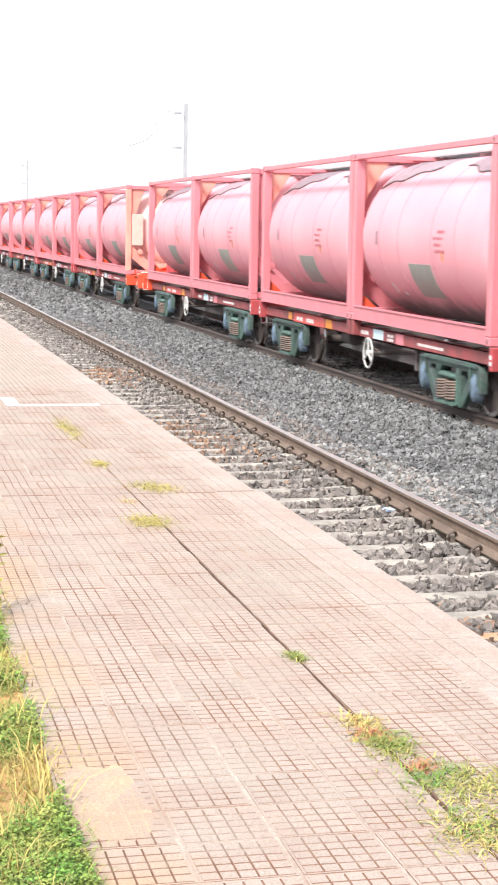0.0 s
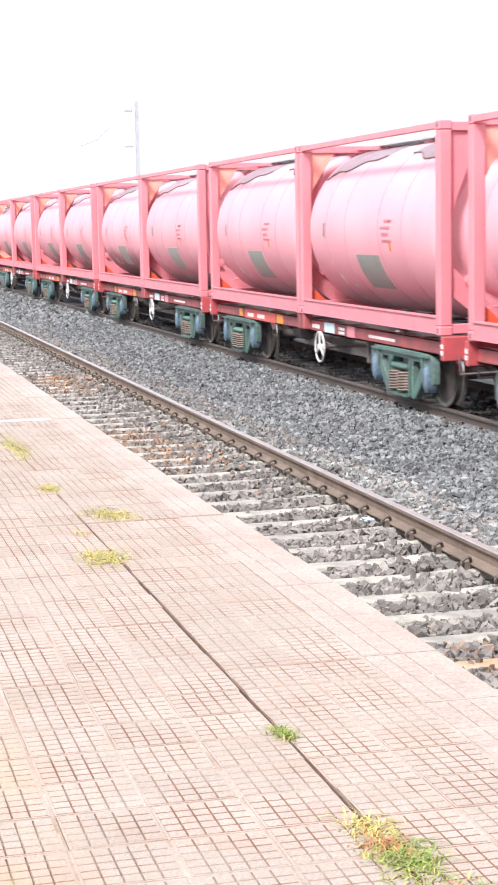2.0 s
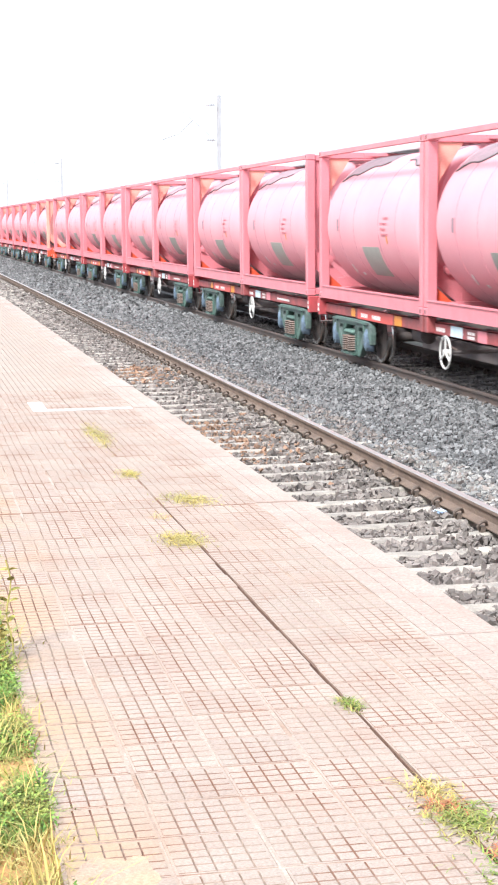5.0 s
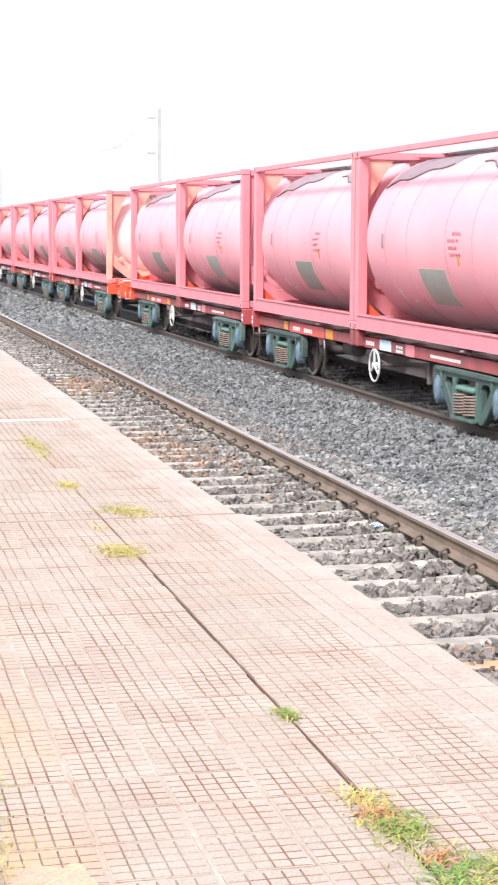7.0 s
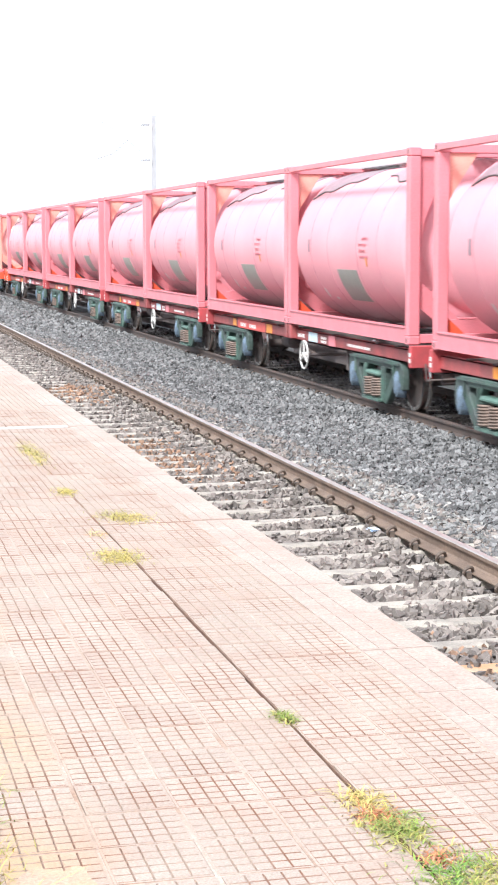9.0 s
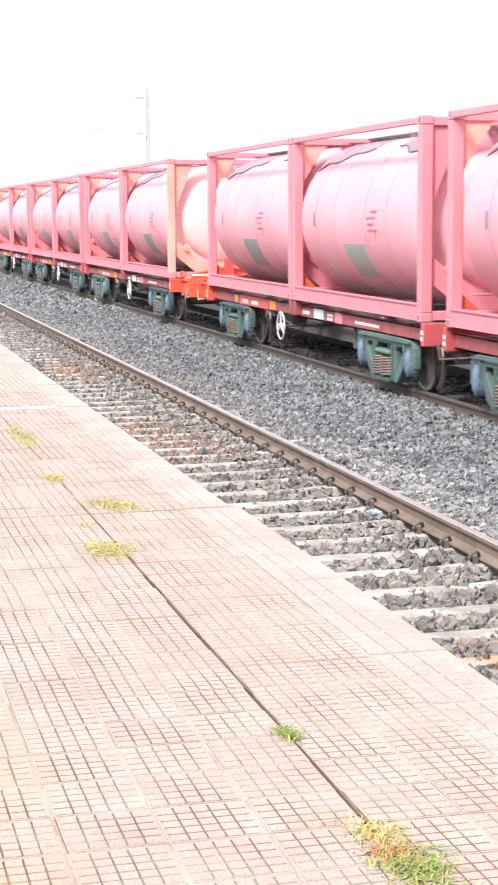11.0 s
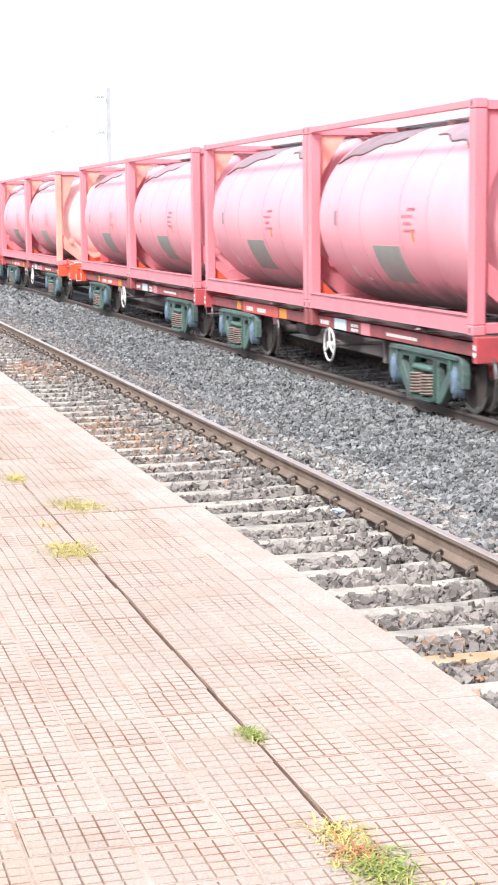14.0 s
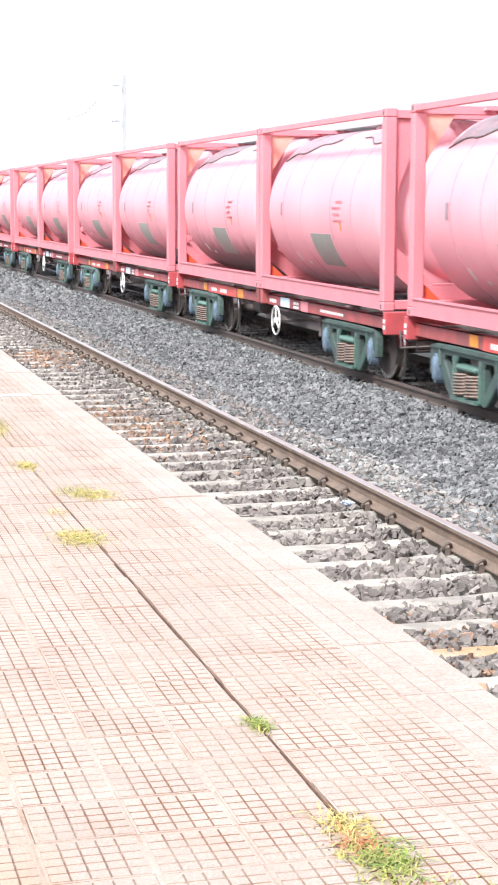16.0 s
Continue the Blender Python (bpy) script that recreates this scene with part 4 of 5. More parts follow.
        end = 1.92 if long_end else 0.45
        yy = sorted((e * 6.1, e * (6.1 + end - 0.28)))
        box(bm, -0.10, 0.10, yy[0], yy[1], 0.60, 0.80)
        yy = sorted((e * (6.1 + end - 0.28), e * (6.1 + end)))
        box(bm, -0.17, 0.17, yy[0], yy[1], 0.55, 0.86)
        soft_edges(bm, 0.02)
        part("coupler", bm, M["under"], w)
        part("air_hose", pipe([(-0.35, e * 6.15, 0.62), (-0.38, e * (6.1 + end * 0.5), 0.42), (-0.2, e * (6.1 + end), 0.40)], 0.022), M["under"], w)
    for y in (-4.35, 4.35):
        bogie(w, y)
    # brake gear and the hand wheel on the near side
    hy = 0.75 if kind == 1 else -0.95
    bm = pipe([(0, 0.225 * math.cos(2 * math.pi * i / 28), 0.225 * math.sin(2 * math.pi * i / 28)) for i in range(29)], 0.015)
    for k in range(3):
        a = math.pi / 2 + 2 * math.pi * k / 3
        tube(bm, (0, 0, 0), (0, 0.22 * math.cos(a), 0.22 * math.sin(a)), 0.017, 6)
    tube(bm, (-0.03, 0, 0), (0.05, 0, 0), 0.045, 12)
    wheel = part("hand_wheel", bm, M["white"], w, "white-painted spoked hand brake wheel", True)
    wheel.location = (-1.19, hy, 0.50)
    part("hand_wheel_shaft", pipe([(-1.16, hy, 0.50), (-0.3, hy, 0.50)], 0.025), M["under"], w)
    part("brake_rod", pipe([(-0.98, hy + 0.1, 0.52), (-0.95, hy + 1.1, 0.60), (-0.6, hy + 2.2, 0.55)], 0.016), M["spring"], w)
    bm = bmesh.new()
    lathe(bm, [(1.5, 0.06), (1.52, 0.13), (2.0, 0.13), (2.03, 0.10), (2.2, 0.05)], 18, "y")
    cyl = part("brake_cylinder", bm, M["under"], w, "", True)
    cyl.location = (-0.70, -0.2, 0.58)
    bm = bmesh.new()
    lathe(bm, [(-1.0, 0.03), (-0.98, 0.15), (-0.3, 0.15), (-0.28, 0.03)], 18, "y")
    res = part("air_reservoir", bm, M["under"], w, "", True)
    res.location = (0.55, -0.6, 0.55)
    part("safety_strap", bx(-0.95, -0.90, -2.55, -2.47, 0.36, 0.70, bevel=0.005), M["under"], w)
    part("brake_pipe", pipe([(-0.45, -6.0, 0.66), (-0.45, -3, 0.62), (-0.45, 3, 0.62), (-0.45, 6.0, 0.66)], 0.02), M["under"], w)
    return w


R_TANK, Z_TANK = 1.19, 1.295   # barrel radius, and its axis above the container's underside


def container(boxed, pale=False):
    """Tank in a box frame; the local underside is z = 0."""
    c = tagged(new("tank_container"), "faded red cylindrical tank in a red box frame", "tank container", "tank containers")
    bm = bmesh.new()
    # flat rim, steep knuckle and shallow crown at each end
    prof = [(-2.975, 0.002), (-2.97, 0.22), (-2.945, 0.46), (-2.905, 0.66), (-2.86, 0.78), (-2.80, 0.865), (-2.75, 0.905), (-2.715, 0.925), (-2.70, 0.96), (-2.695, 1.06), (-2.67, 1.13), (-2.62, 1.17), (-2.54, R_TANK)]
    tail = [(-s, r) for s, r in reversed(prof)]
    prof += [(y, R_TANK) for y in (-1.45, -0.5, 0.5, 1.45)]
    prof += tail
    k_ = len(tail) - 1
    slots = [1 if k < k_ - 1 else 0 for k in range(len(prof) - 1)]
    lathe(bm, prof, 48, "y", slots)
    tank = part("tank", bm, [M["tank"], M["head"] if pale else M["tank"]], c, "faded red tank barrel with stains", True)
    tank.location = (0, 0, Z_TANK)
    # the weld bands stand a little proud
    for y in (-1.55, -0.62, 0.85, 1.75):
        bm = bmesh.new()
        lathe(bm, [(y - 0.008, R_TANK - 0.001), (y - 0.006, R_TANK + 0.003), (y + 0.006, R_TANK + 0.003), (y + 0.008, R_TANK - 0.001)], 56, "y")
        band = part("seam_band", bm, M["seam"], tank, "", True)

    def skin(name, y0, y1, a0, a1, lift, material, parent, label="", wave=0.0, n=8, thick=0.006):
        """A piece of curved sheet on the near or far side of the barrel; angles from the top, degrees."""
        bm = bmesh.new()
        grid = []
        m = 12
        for j in range(m + 1):
            y = y0 + (y1 - y0) * j / m
            row = []
            for i in range(n + 1):
                u = i / n
                narrow = 1 - 0.38 * (1 - abs(y) / 2.45) / 0.78 if wave else 1
                w_ = wave * math.sin(j * 1.1)
                a = radians((a0 - w_ + (a1 - a0 + 2 * w_) * u) * narrow)
                row.append(bm.verts.new(((R_TANK + lift) * math.sin(a), y, (R_TANK + lift) * math.cos(a))))
            grid.append(row)
        for j in range(m):
            for i in range(n):
                bm.faces.new((grid[j][i], grid[j][i + 1], grid[j + 1][i + 1], grid[j + 1][i]))
        bmesh.ops.recalc_face_normals(bm, faces=bm.faces[:])
        bmesh.ops.solidify(bm, geom=bm.faces[:], thickness=thick)
        return part(name, bm, material, parent, label)

    # grey inspection plates low on both flanks
    for s in (-1, 1):
        skin("side_plate", -0.50, 0.46, s * 107, s * 133, 0.007, M["grey"], tank, "dull grey rectangular plate")
    # weathered sheets over the top, at both ends
    for s in (-1, 1):
        ya, yb = sorted((s * 2.45, s * 0.55))
        skin("top_sheet", ya, yb, -50, 50, 0.006, M["cover"], c, "weathered dark sheet over the tank top", 2.5, 14, 0.006).location = (0, 0, Z_TANK)
        rim = []
        for j in range(13):
            y = ya + (yb - ya) * j / 12
            t = radians(-(50 + 2.5 * math.sin(j * 1.1)) * (1 - 0.38 * (1 - abs(y) / 2.45) / 0.78))
            rim.append(((R_TANK + 0.006) * math.sin(t), y, Z_TANK + (R_TANK + 0.006) * math.cos(t)))
        bm = pipe(rim, 0.013, 6)
        part("sheet_edge", bm, M["under"], c, "dark rope along the edge of the sheet")
    # small markings on the near flank
    for y, a, w_, h_, mt in ((1.85, -90, 0.09, 0.20, "darkbar"), (1.62, -128, 0.06, 0.17, "white"), (1.25, -133, 0.10, 0.05, "white"), (-1.05, -101, 0.045, 0.12, "amber")):
        skin("marking", y - w_ / 2, y + w_ / 2, a - h_ * 24, a + h_ * 24, 0.006, M[mt], tank, "", 0, 4, 0.004)
    bm = bmesh.new()
    for k in range(4):
        a = radians(-84 - 4.2 * k)
        for u in range(3 + k % 2):
            y0 = -1.15 + 0.06 * (k % 3) + 0.1 * u
            c0, c1 = [Vector(((R_TANK + 0.005) * math.sin(t), 0, (R_TANK + 0.005) * math.cos(t))) for t in (a, a - 0.03)]
            bm.faces.new([bm.verts.new(p + Vector((0, yy, 0))) for p, yy in ((c0, y0), (c0, y0 + 0.07), (c1, y0 + 0.07), (c1, y0))])
    bmesh.ops.solidify(bm, geom=bm.faces[:], thickness=0.003)
    part("lettering", bm, M["redbar"], tank, "faded red stencilled lettering")["kind"] = "stuff"
    # box frame
    pw = 0.155
    for sx in (-1, 1):
        for sy in (-1, 1):
            bm = bmesh.new()
            x0, x1 = sorted((sx * WIDTH / 2, sx * (WIDTH / 2 - pw)))
            y0, y1 = sorted((sy * HALF, sy * (HALF - pw)))
            box(bm, x0, x1, y0, y1, 0.118, TALL - 0.118)
            soft_edges(bm, 0.012)
            post = part("corner_post", bm, M["peach"] if pale and sy < 0 else M["frame"], c)
            for z0, z1, n in ((0, 0.118, "corner_casting"), (TALL - 0.118, TALL, "corner_casting")):
                bm = bmesh.new()
                box(bm, x0 - 0.004, x1 + 0.004, y0 - 0.004, y1 + 0.004, z0, z1)
                soft_edges(bm, 0.014)
                xo = sx * (WIDTH / 2 + 0.005)
                box(bm, min(xo, xo - sx * 0.002), max(xo, xo - sx * 0.002), (y0 + y1) / 2 - 0.025, (y0 + y1) / 2 + 0.025, z0 + 0.03, z1 - 0.03, 1)
                part(n, bm, [M["frame"], M["under"]], post)
        # the deep lower rail with its bright flange, and the slim top rail
        bm = bmesh.new()
        outline = [(0.014, 0.232), (0.014, 0.218), (-0.005, 0.215), (-0.005, 0.03), (0.002, 0.03), (0.002, 0.018), (-0.11, 0.018), (-0.11, 0.03), (-0.03, 0.03), (-0.03, 0.215), (-0.11, 0.215), (-0.11, 0.232)]
        ends_ = [[bm.verts.new((sx * (WIDTH / 2 + x), y, z)) for x, z in outline] for y in (-HALF + pw, HALF - pw)]
        for k in range(12):
            bm.faces.new((ends_[0][k], ends_[0][(k + 1) % 12], ends_[1][(k + 1) % 12], ends_[1][k]))
        bm.faces.new(ends_[0])
        bm.faces.new(ends_[1])
        bmesh.ops.recalc_face_normals(bm, faces=bm.faces[:])
        part("lower_rail", bm, M["frame"], c)
        x0, x1 = sorted((sx * (WIDTH / 2), sx * (WIDTH / 2 - 0.075)))
        part("top_rail", bx(x0, x1, -HALF + pw, HALF - pw, TALL - 0.10, TALL - 0.015, bevel=0.008), M["frame"], c)
    for sy in (-1, 1):
        y0, y1 = sorted((sy * (HALF - 0.02), sy * (HALF - 0.12)))
        part("end_rail", bx(-WIDTH / 2 + pw, WIDTH / 2 - pw, y0, y1, TALL - 0.13, TALL - 0.02, bevel=0.008), M["frame"], c)
        part("end_sill", bx(-WIDTH / 2 + pw, WIDTH / 2 - pw, y0, y1, 0.02, 0.14 if sy < 0 else 0.20, bevel=0.008), M["frame"], c)
        if sy < 0:
            part("skirt_plate", bx(-0.61, 0.61, y0 + 0.036, y0 + 0.06, 0.142, 0.33, bevel=0.005), M["peach"] if pale else M["frame"], c)
            part("skirt_ledge", bx(-0.52, 0.52, y0 + 0.03, y0 + 0.26, 0.333, 0.347, bevel=0.004), M["peach"] if pale else M["frame"], c)
        ym = sy * (HALF - 0.075)
        for sx in (-1, 1):
            # gusset plates that carry the tank in the lower corners
            bm = bmesh.new()
            pts = [(sx * (WIDTH / 2 - pw), 0.50), (sx * 0.62, 0.141), (sx * 0.50, 0.34), (sx * (WIDTH / 2 - pw), 0.86)] if sy < 0 else [(sx * (WIDTH / 2 - pw), 0.20), (sx * 0.82, 0.20), (sx * (WIDTH / 2 - pw), 0.42)]
            m_ = len(pts)
            a = [bm.verts.new((x, ym - 0.012, z)) for x, z in pts]
            b_ = [bm.verts.new((x, ym + 0.012, z)) for x, z in pts]
            bm.faces.new(a)
            bm.faces.new(b_[::-1])
            for i in range(m_):
                bm.faces.new((a[i], a[(i + 1) % m_], b_[(i + 1) % m_], b_[i]))
            bmesh.ops.recalc_face_normals(bm, faces=bm.faces[:])
            part("gusset", bm, (M["peach"] if pale else M["frame"]) if sy < 0 else M["orange"], c)
            bm = bmesh.new()
            low = (1.98, 1.82) if sy > 0 else (1.65, 1.2)
            pts = [(sx * (WIDTH / 2 - pw), TALL - 0.13), (sx * (WIDTH / 2 - pw - 0.40), TALL - 0.13), (sx * (WIDTH / 2 - pw - 0.08), low[0]), (sx * (WIDTH / 2 - pw), low[1])]
            a = [bm.verts.new((x, ym - 0.010, z)) for x, z in pts]
            b_ = [bm.verts.new((x, ym + 0.010, z)) for x, z in pts]
            bm.faces.new(a)
            bm.faces.new(b_[::-1])
            for i in range(4):
                bm.faces.new((a[i], a[(i + 1) % 4], b_[(i + 1) % 4], b_[i]))
            bmesh.ops.recalc_face_normals(bm, faces=bm.faces[:])
            part("corner_plate", bm, M["peach"] if sy > 0 else (M["peach"] if pale else M["frame"]), c)
    # fittings at the near end
    if boxed:
        part("document_box", bx(-1.05, -0.72, -HALF + 0.0, -HALF + 0.07, 0.85, 1.75, bevel=0.01), M["cream"], c, "cream flat box on the end frame")
    bm = bmesh.new()
    lathe(bm, [(-HALF - 0.01, 0.05), (-HALF - 0.0, 0.08), (-HALF + 0.08, 0.08)], 14, "y")
    tb = part("valve_cap", bm, M["peach"] if pale else M["frame"], c, "", True)
    tb.location = (-0.80, 0, 0.66)
    if boxed:
        # faded code and a round tag at the top of the dished end
        bm = bmesh.new()
        for k in range(6):
            box(bm, -0.30 + 0.10 * k, -0.235 + 0.10 * k, -2.708, -2.703, Z_TANK + 0.995, Z_TANK + 1.07)
        for k in range(3):
            box(bm, 0.22 + 0.03 * k, 0.24 + 0.03 * k, -2.99, -2.985, Z_TANK + 0.05 - 0.09 * k, Z_TANK + 0.10 - 0.09 * k)
        part("lettering", bm, M["darkbar"], c, "faded dark stencilled code")["kind"] = "stuff"
        bm = bmesh.new()
        tube(bm, (-0.47, -2.712, Z_TANK + 0.90), (-0.47, -2.70, Z_TANK + 0.90), 0.075, 18)
        part("round_tag", bm, M["white"], c, "round white tag")
    # ladder-like walkway and manhole on the top
    bm = bmesh.new()
    for x in (-0.26, -0.13, 0.0, 0.13, 0.26):
        box(bm, x - 0.05, x + 0.05, -HALF + 0.12, HALF - 0.12, TALL - 0.075, TALL - 0.045)
    part("walkway", bm, M["mast"], c, "slatted grey metal walkway")
    bm = bmesh.new()
    tube(bm, (0, 0, 2.40), (0, 0, 2.50), 0.27, 20)
    part("manhole", bm, M["cover"], c)
    for y in (-1.9, 1.9):
        part("walkway_bracket", bx(-0.7, 0.7, y - 0.03, y + 0.03, TALL - 0.13, TALL - 0.08), M["frame"], c)
    return c


base_wagons = {k: wagon(k) for k in (1, 0, -1)}
boxed_sample, pale_sample, plain_sample = container(True, True), container(False, True), container(False)
train_wagons, train_boxes = [], []
used = set()
for unit in range(-1, 6):
    for i in range(5):
        kind = -1 if i == 0 else (1 if i == 4 else 0)
        y = START + UNIT * unit + WIDE / 2 + 6.096 + i * (12.192 + NARROW)
        if kind in used:
            w = copy_thing(base_wagons[kind], pose(TRAIN, y, 0))
        else:
            w = base_wagons[kind]
            used.add(kind)
        train_wagons.append((w, y))
        for s in (-1, 1):
            # two units carry a flat box on the end that faces the long platforms
            sample = plain_sample if s > 0 or i else (boxed_sample if unit in (0, 1) else pale_sample)
            first = sample not in used
            used.add(sample)
            b = sample if first else copy_thing(sample, pose(TRAIN, y + s * CENTRE, BASE))
            train_boxes.append((b, y + s * CENTRE))

# ---- litter and small marks ----
bm = bmesh.new()
for k in range(6):
    box(bm, -0.05 + 0.017 * k, -0.035 + 0.017 * k, -0.04, 0.04, 0.0 + 0.012 * (k % 2), 0.006 + 0.012 * (k % 2))
ob = part("wrapper", bm, M["litter"])
ob.matrix_basis = pose(0.70, 13.0, -0.165, 8, 4, 25)
tagged(ob, "crumpled blue and white plastic wrapper on ballast", "litter")

# white painted mark across the paving
bm = bmesh.new()
box(bm, -2.77, -1.97, 12.83, 12.96, PLAT + 0.001, PLAT + 0.003)
box(bm, -2.77, -2.65, 12.96, 13.55, PLAT + 0.001, PLAT + 0.003)
tagged(part("painted_mark", bm, M["white"]), "white painted line on the paving", "marking", kind="structure")

# ---- paving: grooved tiles, then the coping stones ----
TILE = 0.25


def tile_mesh(w=TILE, n=5, gap=0.008, gx=0.0029, gy=0.0042, margin=0.007):
    """A square tile: a plain margin round five by five raised cells, with sunk grooves between."""
    bm = bmesh.new()
    lo, hi = gap / 2, w - gap / 2
    box(bm, lo, hi, lo, hi, -0.034, -0.0065)
    a, b = lo + margin, hi - margin
    for x0, x1, y0, y1 in ((lo, hi, lo, a), (lo, hi, b, hi), (lo, a, a, b), (b, hi, a, b)):
        v = [bm.verts.new((x, y, z)) for z in (-0.0065, -0.0012) for x, y in ((x0, y0), (x1, y0), (x1, y1), (x0, y1))]
        bm.faces.new(v[4:])
        for k in range(4):
            bm.faces.new((v[k], v[(k + 1) % 4], v[4 + (k + 1) % 4], v[4 + k]))
    c = (b - a) / n
    for i in range(n):
        for j in range(n):
            xa = a + i * c + (gx / 2 if i else -0.001)
            xb = a + (i + 1) * c - (gx / 2 if i < n - 1 else -0.001)
            ya, yb = a + j * c + (gy / 2 if j else 0.0005), a + (j + 1) * c - (gy / 2 if j < n - 1 else 0.0005)
            p = [bm.verts.new((x, y, -0.0064)) for x, y in ((xa, ya), (xb, ya), (xb, yb), (xa, yb))]
            q = [bm.verts.new((u.co.x + (0.0013 if k in (0, 3) else -0.0013), u.co.y + (0.0013 if k in (0, 1) else -0.0013), 0.0)) for k, u in enumerate(p)]
            bm.faces.new(q)
            for k in range(4):
                bm.faces.new((p[k], p[(k + 1) % 4], q[(k + 1) % 4], q[k]))
    for f in bm.faces:
        f.material_index = 1 if f.calc_center_median().z < -0.0025 else 0
    return bm


def paving():
    cols = [CRACK - 1.006 + 0.25 * k for k in range(4)] + [CRACK + 0.003, CRACK + 0.253]
    me = None
    y = 2.07
    n_rows = 50
    for r in range(n_rows):
        for x in cols:
            if me is None:
                ob = part("tile", tile_mesh(), [M["tile"], M["grout"]], platform)
                me = ob.data
            else:
                ob = new("tile", me)
                ob.parent = platform
            close = (0.006 if r >= 24 else 0.002) if x < -2.6 else 0.0
            ob.matrix_basis = pose(x + close + random.uniform(-0.0045, 0.0045), y + TILE * r + (0.016 if r >= 24 else 0), PLAT + random.uniform(-0.0014, 0.0008), random.uniform(-0.12, 0.12), random.uniform(-0.12, 0.12), 0)
    v, f, s = [], [], []

    def block(x0, x1, y0, y1, z0, z1):
        k = len(v)
        v.extend([(x, yy, z) for z in (z0, z1) for yy in (y0, y1) for x in (x0, x1)])
        f.extend([(k + 4, k + 5, k + 7, k + 6), (k, k + 1, k + 5, k + 4), (k + 2, k + 6, k + 7, k + 3), (k, k + 4, k + 6, k + 2), (k + 1, k + 3, k + 7, k + 5)])

    # the paving beyond, in joined tiles
    yy = y - TILE * 90
    while yy < 130:
        if y - 0.01 < yy < y + TILE * n_rows - 0.01:
            yy += TILE
            continue
        for x in cols:
            c_ = 0.008 if x < -2.6 else 0.0
            for i in range(5 if 0 < yy < 45 else 1):
                wx = 0.05 if 0 < yy < 45 else 0.25
                for j in range(2):
                    block(x + c_ + i * wx + 0.004, x + c_ + (i + 1) * wx - 0.002, yy + j * 0.125 + 0.004, yy + j * 0.125 + 0.122, PLAT - 0.03, PLAT)
        yy += TILE
    block(BACK, -1.82, 130, FAR, PLAT - 0.03, PLAT - 0.004)
    soup("far_paving", v, f, M["tile"], "stuff", "grooved pink concrete tiles receding along the platform").parent = platform
    # grooved edge slabs; those of the near stretch reach a little further out
    slabs = {}
    for r in range(-37, 90):
        reach = EDGE + (0.028 if r < 10 else -0.016)
        if reach not in slabs:
            bm = bmesh.new()
            box(bm, -1.949, reach, 0.002, 0.598, -0.10, -0.007)
            # plain bands and an outer margin round grooved cells
            for y0, y1 in ((0.002, 0.018), (0.288, 0.312), (0.582, 0.598)):
                box(bm, -1.949, reach, y0, y1, -0.008, -0.0006)
            box(bm, reach - 0.055, reach, 0.018, 0.288, -0.008, -0.0008)
            box(bm, reach - 0.055, reach, 0.312, 0.582, -0.008, -0.0008)
            w = (reach - 0.055 + 1.949) / 3
            for i in range(3):
                for y0 in (0.018, 0.312):
                    for j in range(5):
                        x0, ya = -1.949 + i * w, y0 + j * 0.054
                        box(bm, x0 + 0.0035, x0 + w + (0.001 if i == 2 else -0.0005), ya + 0.0008, ya + 0.0526, -0.008, 0.0)
            for f in bm.faces:
                f.material_index = 1 if f.calc_center_median().z < -0.0035 and f.normal.z > 0.5 else 0
            ob = part("coping_stone", bm, [M["cope"], M["grout"]], platform)
            slabs[reach] = ob.data
        else:
            ob = new("coping_stone", slabs[reach])
            ob.parent = platform
        ob.matrix_basis = pose(random.uniform(-0.004, 0.004), 2.1 + 0.6 * r + (0.02 if r >= 10 else 0), PLAT + random.uniform(-0.003, 0.001))


paving()


def mortar_joints():
    """Pale mortar that fills the joints between tiles almost to the top."""
    v, f = [], []

    def strip(x0, x1, y0, y1, z1=PLAT - 0.0026):
        k = len(v)
        z0 = PLAT - 0.03
        v.extend([(x, y, z) for z in (z0, z1) for y in (y0, y1) for x in (x0, x1)])
        f.extend([(k + 4, k + 5, k + 7, k + 6), (k, k + 1, k + 5, k + 4), (k + 2, k + 6, k + 7, k + 3), (k, k + 4, k + 6, k + 2), (k + 1, k + 3, k + 7, k + 5)])

    for k in (1, 2, 3):
        strip(CRACK - 1.004 + 0.25 * k - 0.006, CRACK - 1.004 + 0.25 * k + 0.006, 2.07, 14.6)
    strip(CRACK + 0.247, CRACK + 0.259, 2.07, 14.6)
    strip(CRACK + 0.497, CRACK + 0.507, 2.07, 14.6)
    for r in range(51):
        y = 2.07 + TILE * r + (0.016 if r > 24 else 0.0)
        w = 0.006 if r != 24 else 0.001
        strip(CRACK - 1.004, CRACK - 0.008, y - w, y + w, PLAT - 0.0032)
        strip(CRACK + 0.008, CRACK + 0.50, y - w, y + w, PLAT - 0.0032)
    soup("mortar_joints", v, f, M["mortar"], "stuff", "pale mortar filling the tile joints").parent = platform


mortar_joints()


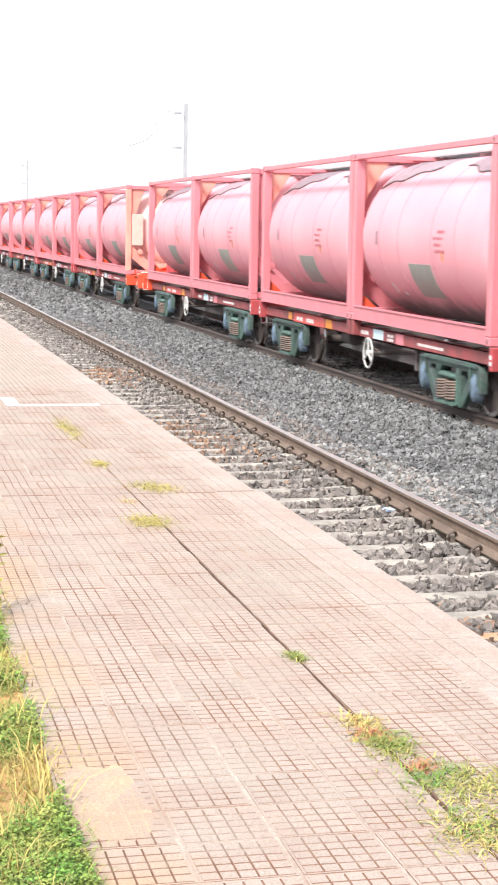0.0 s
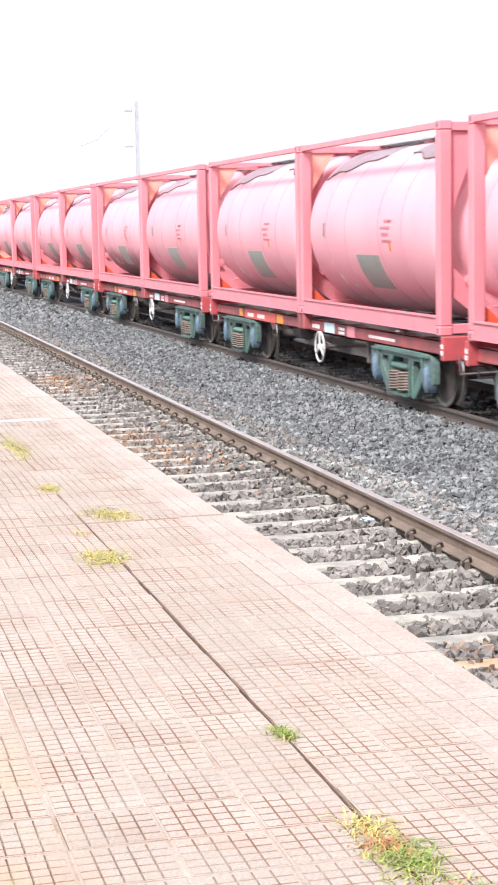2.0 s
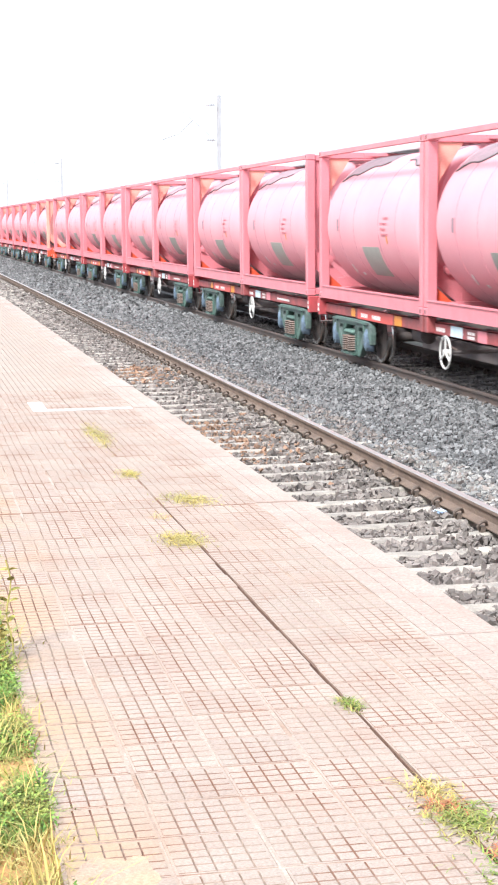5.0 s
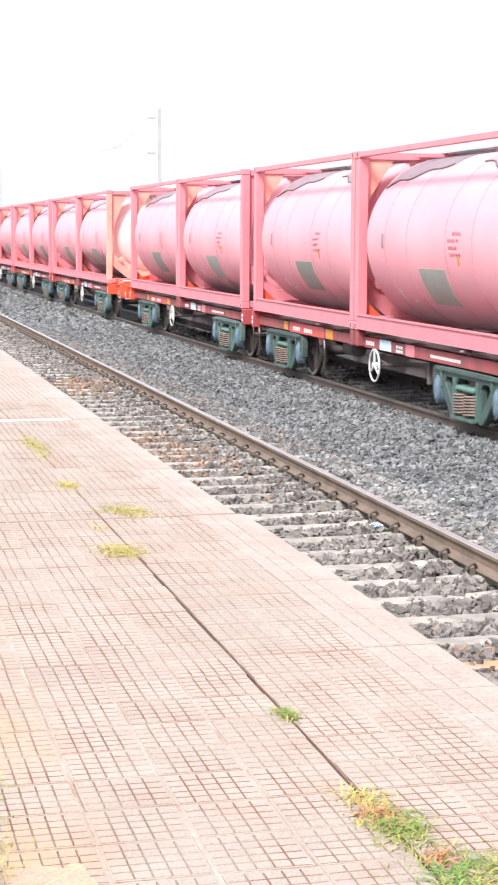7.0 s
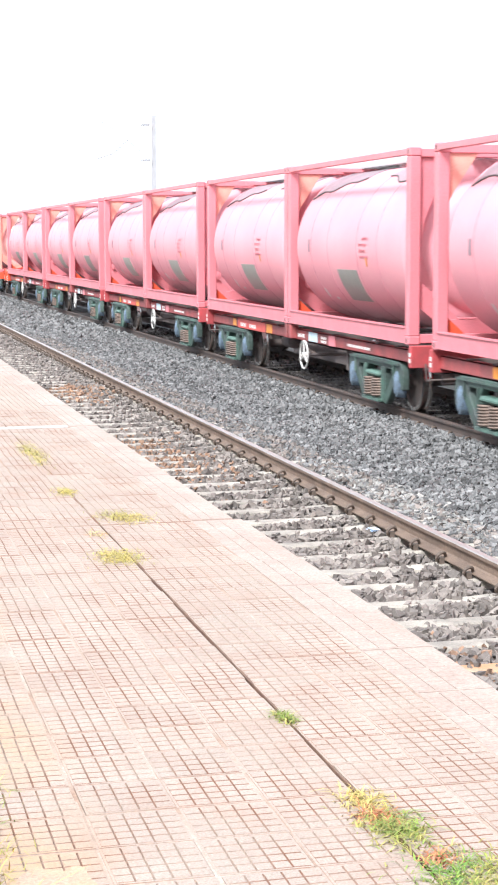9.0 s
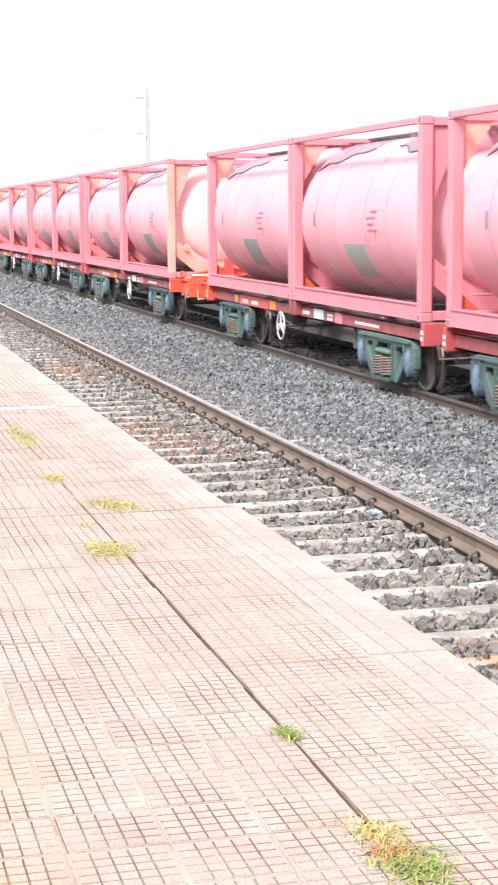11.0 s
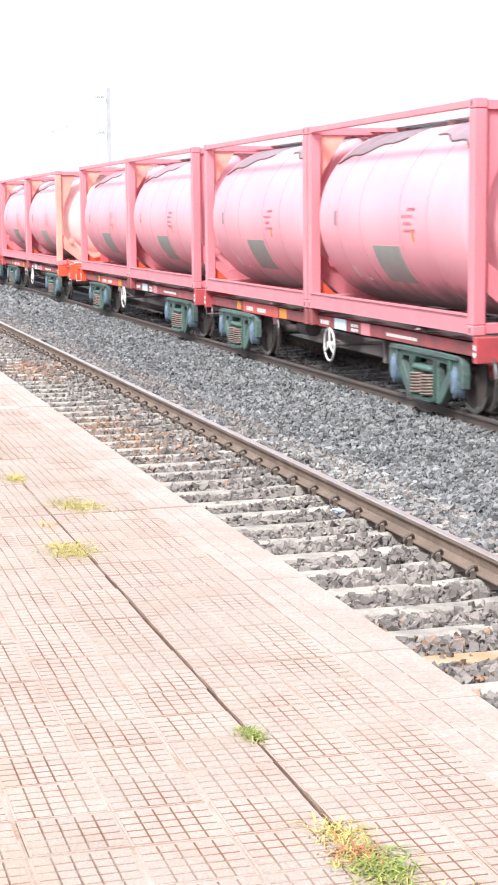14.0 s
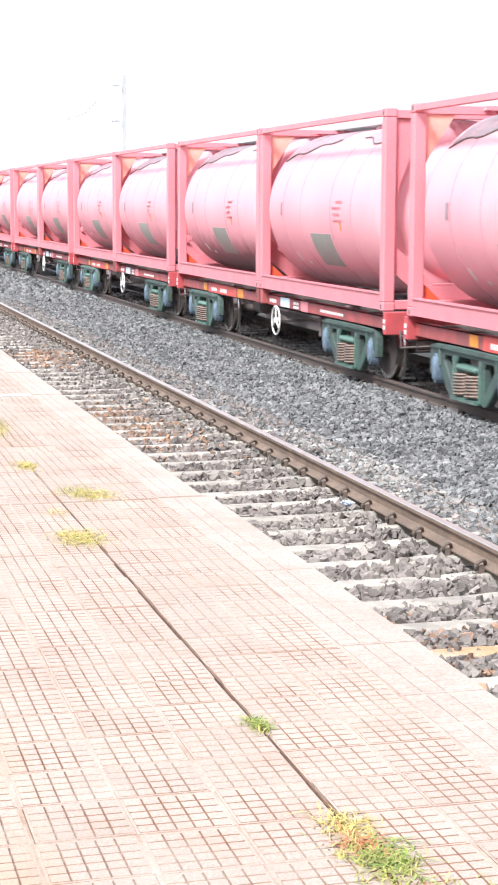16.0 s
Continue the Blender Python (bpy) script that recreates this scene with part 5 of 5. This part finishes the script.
def cement_patch():
    """A smooth sandy repair with a ragged outline over two tiles at the back of the paving."""
    bm = bmesh.new()
    ring = []
    for k in range(40):
        a = 2 * math.pi * k / 40
        q = 1 + 0.16 * noise.noise((3 * math.cos(a), 3 * math.sin(a), 7)) + 0.05 * noise.noise((11 * math.cos(a), 11 * math.sin(a), 2))
        cx = math.copysign(abs(math.cos(a)) ** 0.6, math.cos(a))
        sy = math.copysign(abs(math.sin(a)) ** 0.6, math.sin(a))
        ring.append((-3.345 + 0.105 * q * cx, 2.92 + 0.29 * q * sy))
    top = [bm.verts.new((x, y, PLAT - 0.0002)) for x, y in ring]
    foot = [bm.verts.new((x + 0.02 * (x + 3.345), y + 0.02 * (y - 2.92), PLAT - 0.008)) for x, y in ring]
    bm.faces.new(top)
    for k in range(40):
        bm.faces.new((foot[k], foot[(k + 1) % 40], top[(k + 1) % 40], top[k]))
    tagged(part("cement_patch", bm, M["sand"]), "thin sandy cement film over worn tiles", "patch", kind="structure")


cement_patch()


def crack_dirt():
    """Dark earth that has filled the long crack, of uneven width."""
    v, f = [], []
    ys = np.arange(2.3, 8.1, 0.03)
    for k, y in enumerate(ys):
        w = max(0.0005, 0.0020 + 0.005 * noise.noise((0.3, y * 4, 2)) + 0.003 * noise.noise((0.7, y * 19, 4)))
        o = 0.004 * noise.noise((5, y * 2.3, 1)) + 0.002 * noise.noise((9, y * 14, 1))
        v.extend([(CRACK + o - w, y, PLAT + 0.0026), (CRACK + o + w, y, PLAT + 0.0026), (CRACK + o, y, PLAT - 0.02)])
        if k:
            a, b = 3 * k - 3, 3 * k
            f.extend([(a, a + 1, b + 1, b), (a, b, b + 2, a + 2), (a + 1, a + 2, b + 2, b + 1)])
    soup("crack_dirt", v, f, M["dirt"], "stuff", "dark brown earth filling a crack between tiles", "dirt")


crack_dirt()


# ---- what moves ----
def motions():
    # small shifts that follow the film camera's changes of framing
    shift = [(0.0, 2.51), (0.5, 2.16), (1.0, 0.58), (1.5, -0.13), (2.0, -0.12), (2.5, -0.34), (3.0, -0.46), (3.5, 0.16), (4.0, 0.46), (4.5, 0.45), (4.7, 0.46), (6.8, 0.56), (7.0, 0.46), (7.5, 0.44), (8.0, 0.4), (8.5, 0.45), (9.0, 0.52), (9.5, 0.1), (9.7, -0.04), (12.0, -0.37), (12.5, -0.39), (13.0, -0.38), (13.5, -0.37), (14.0, -0.32), (14.5, -0.37), (15.0, -0.39), (15.5, -0.36), (16.0, -0.33)]
    for things, z in ((train_wagons, 0.0), (train_boxes, BASE)):
        for ob, y in things:
            walk(ob, [(t, pose(TRAIN, y - SPEED * t + d, z)) for t, d in shift])
    # wheels roll while they pass
    for w, y in train_wagons:
        passing = y / SPEED
        t0, t1 = passing - 3.2, passing
        steps = [k / 30 for k in range(0, 481) if t0 < k / 30 < t1]
        if not steps:
            continue
        for b in w.children:
            for ob in b.children:
                if not ob.name.startswith("wheelset"):
                    continue
                x, yy, z = ob.location
                turn = lambda t: math.degrees(SPEED * (t - steps[0]) / 0.424)
                rows = [(t, pose(x, yy, z, turn(t), 0, 0)) for t in steps]
                if rows[0][0] > 0:
                    rows.insert(0, (0.0, rows[0][1]))
                if rows[-1][0] < 16:
                    rows.append((16.0, rows[-1][1]))
                walk(ob, rows)


motions()
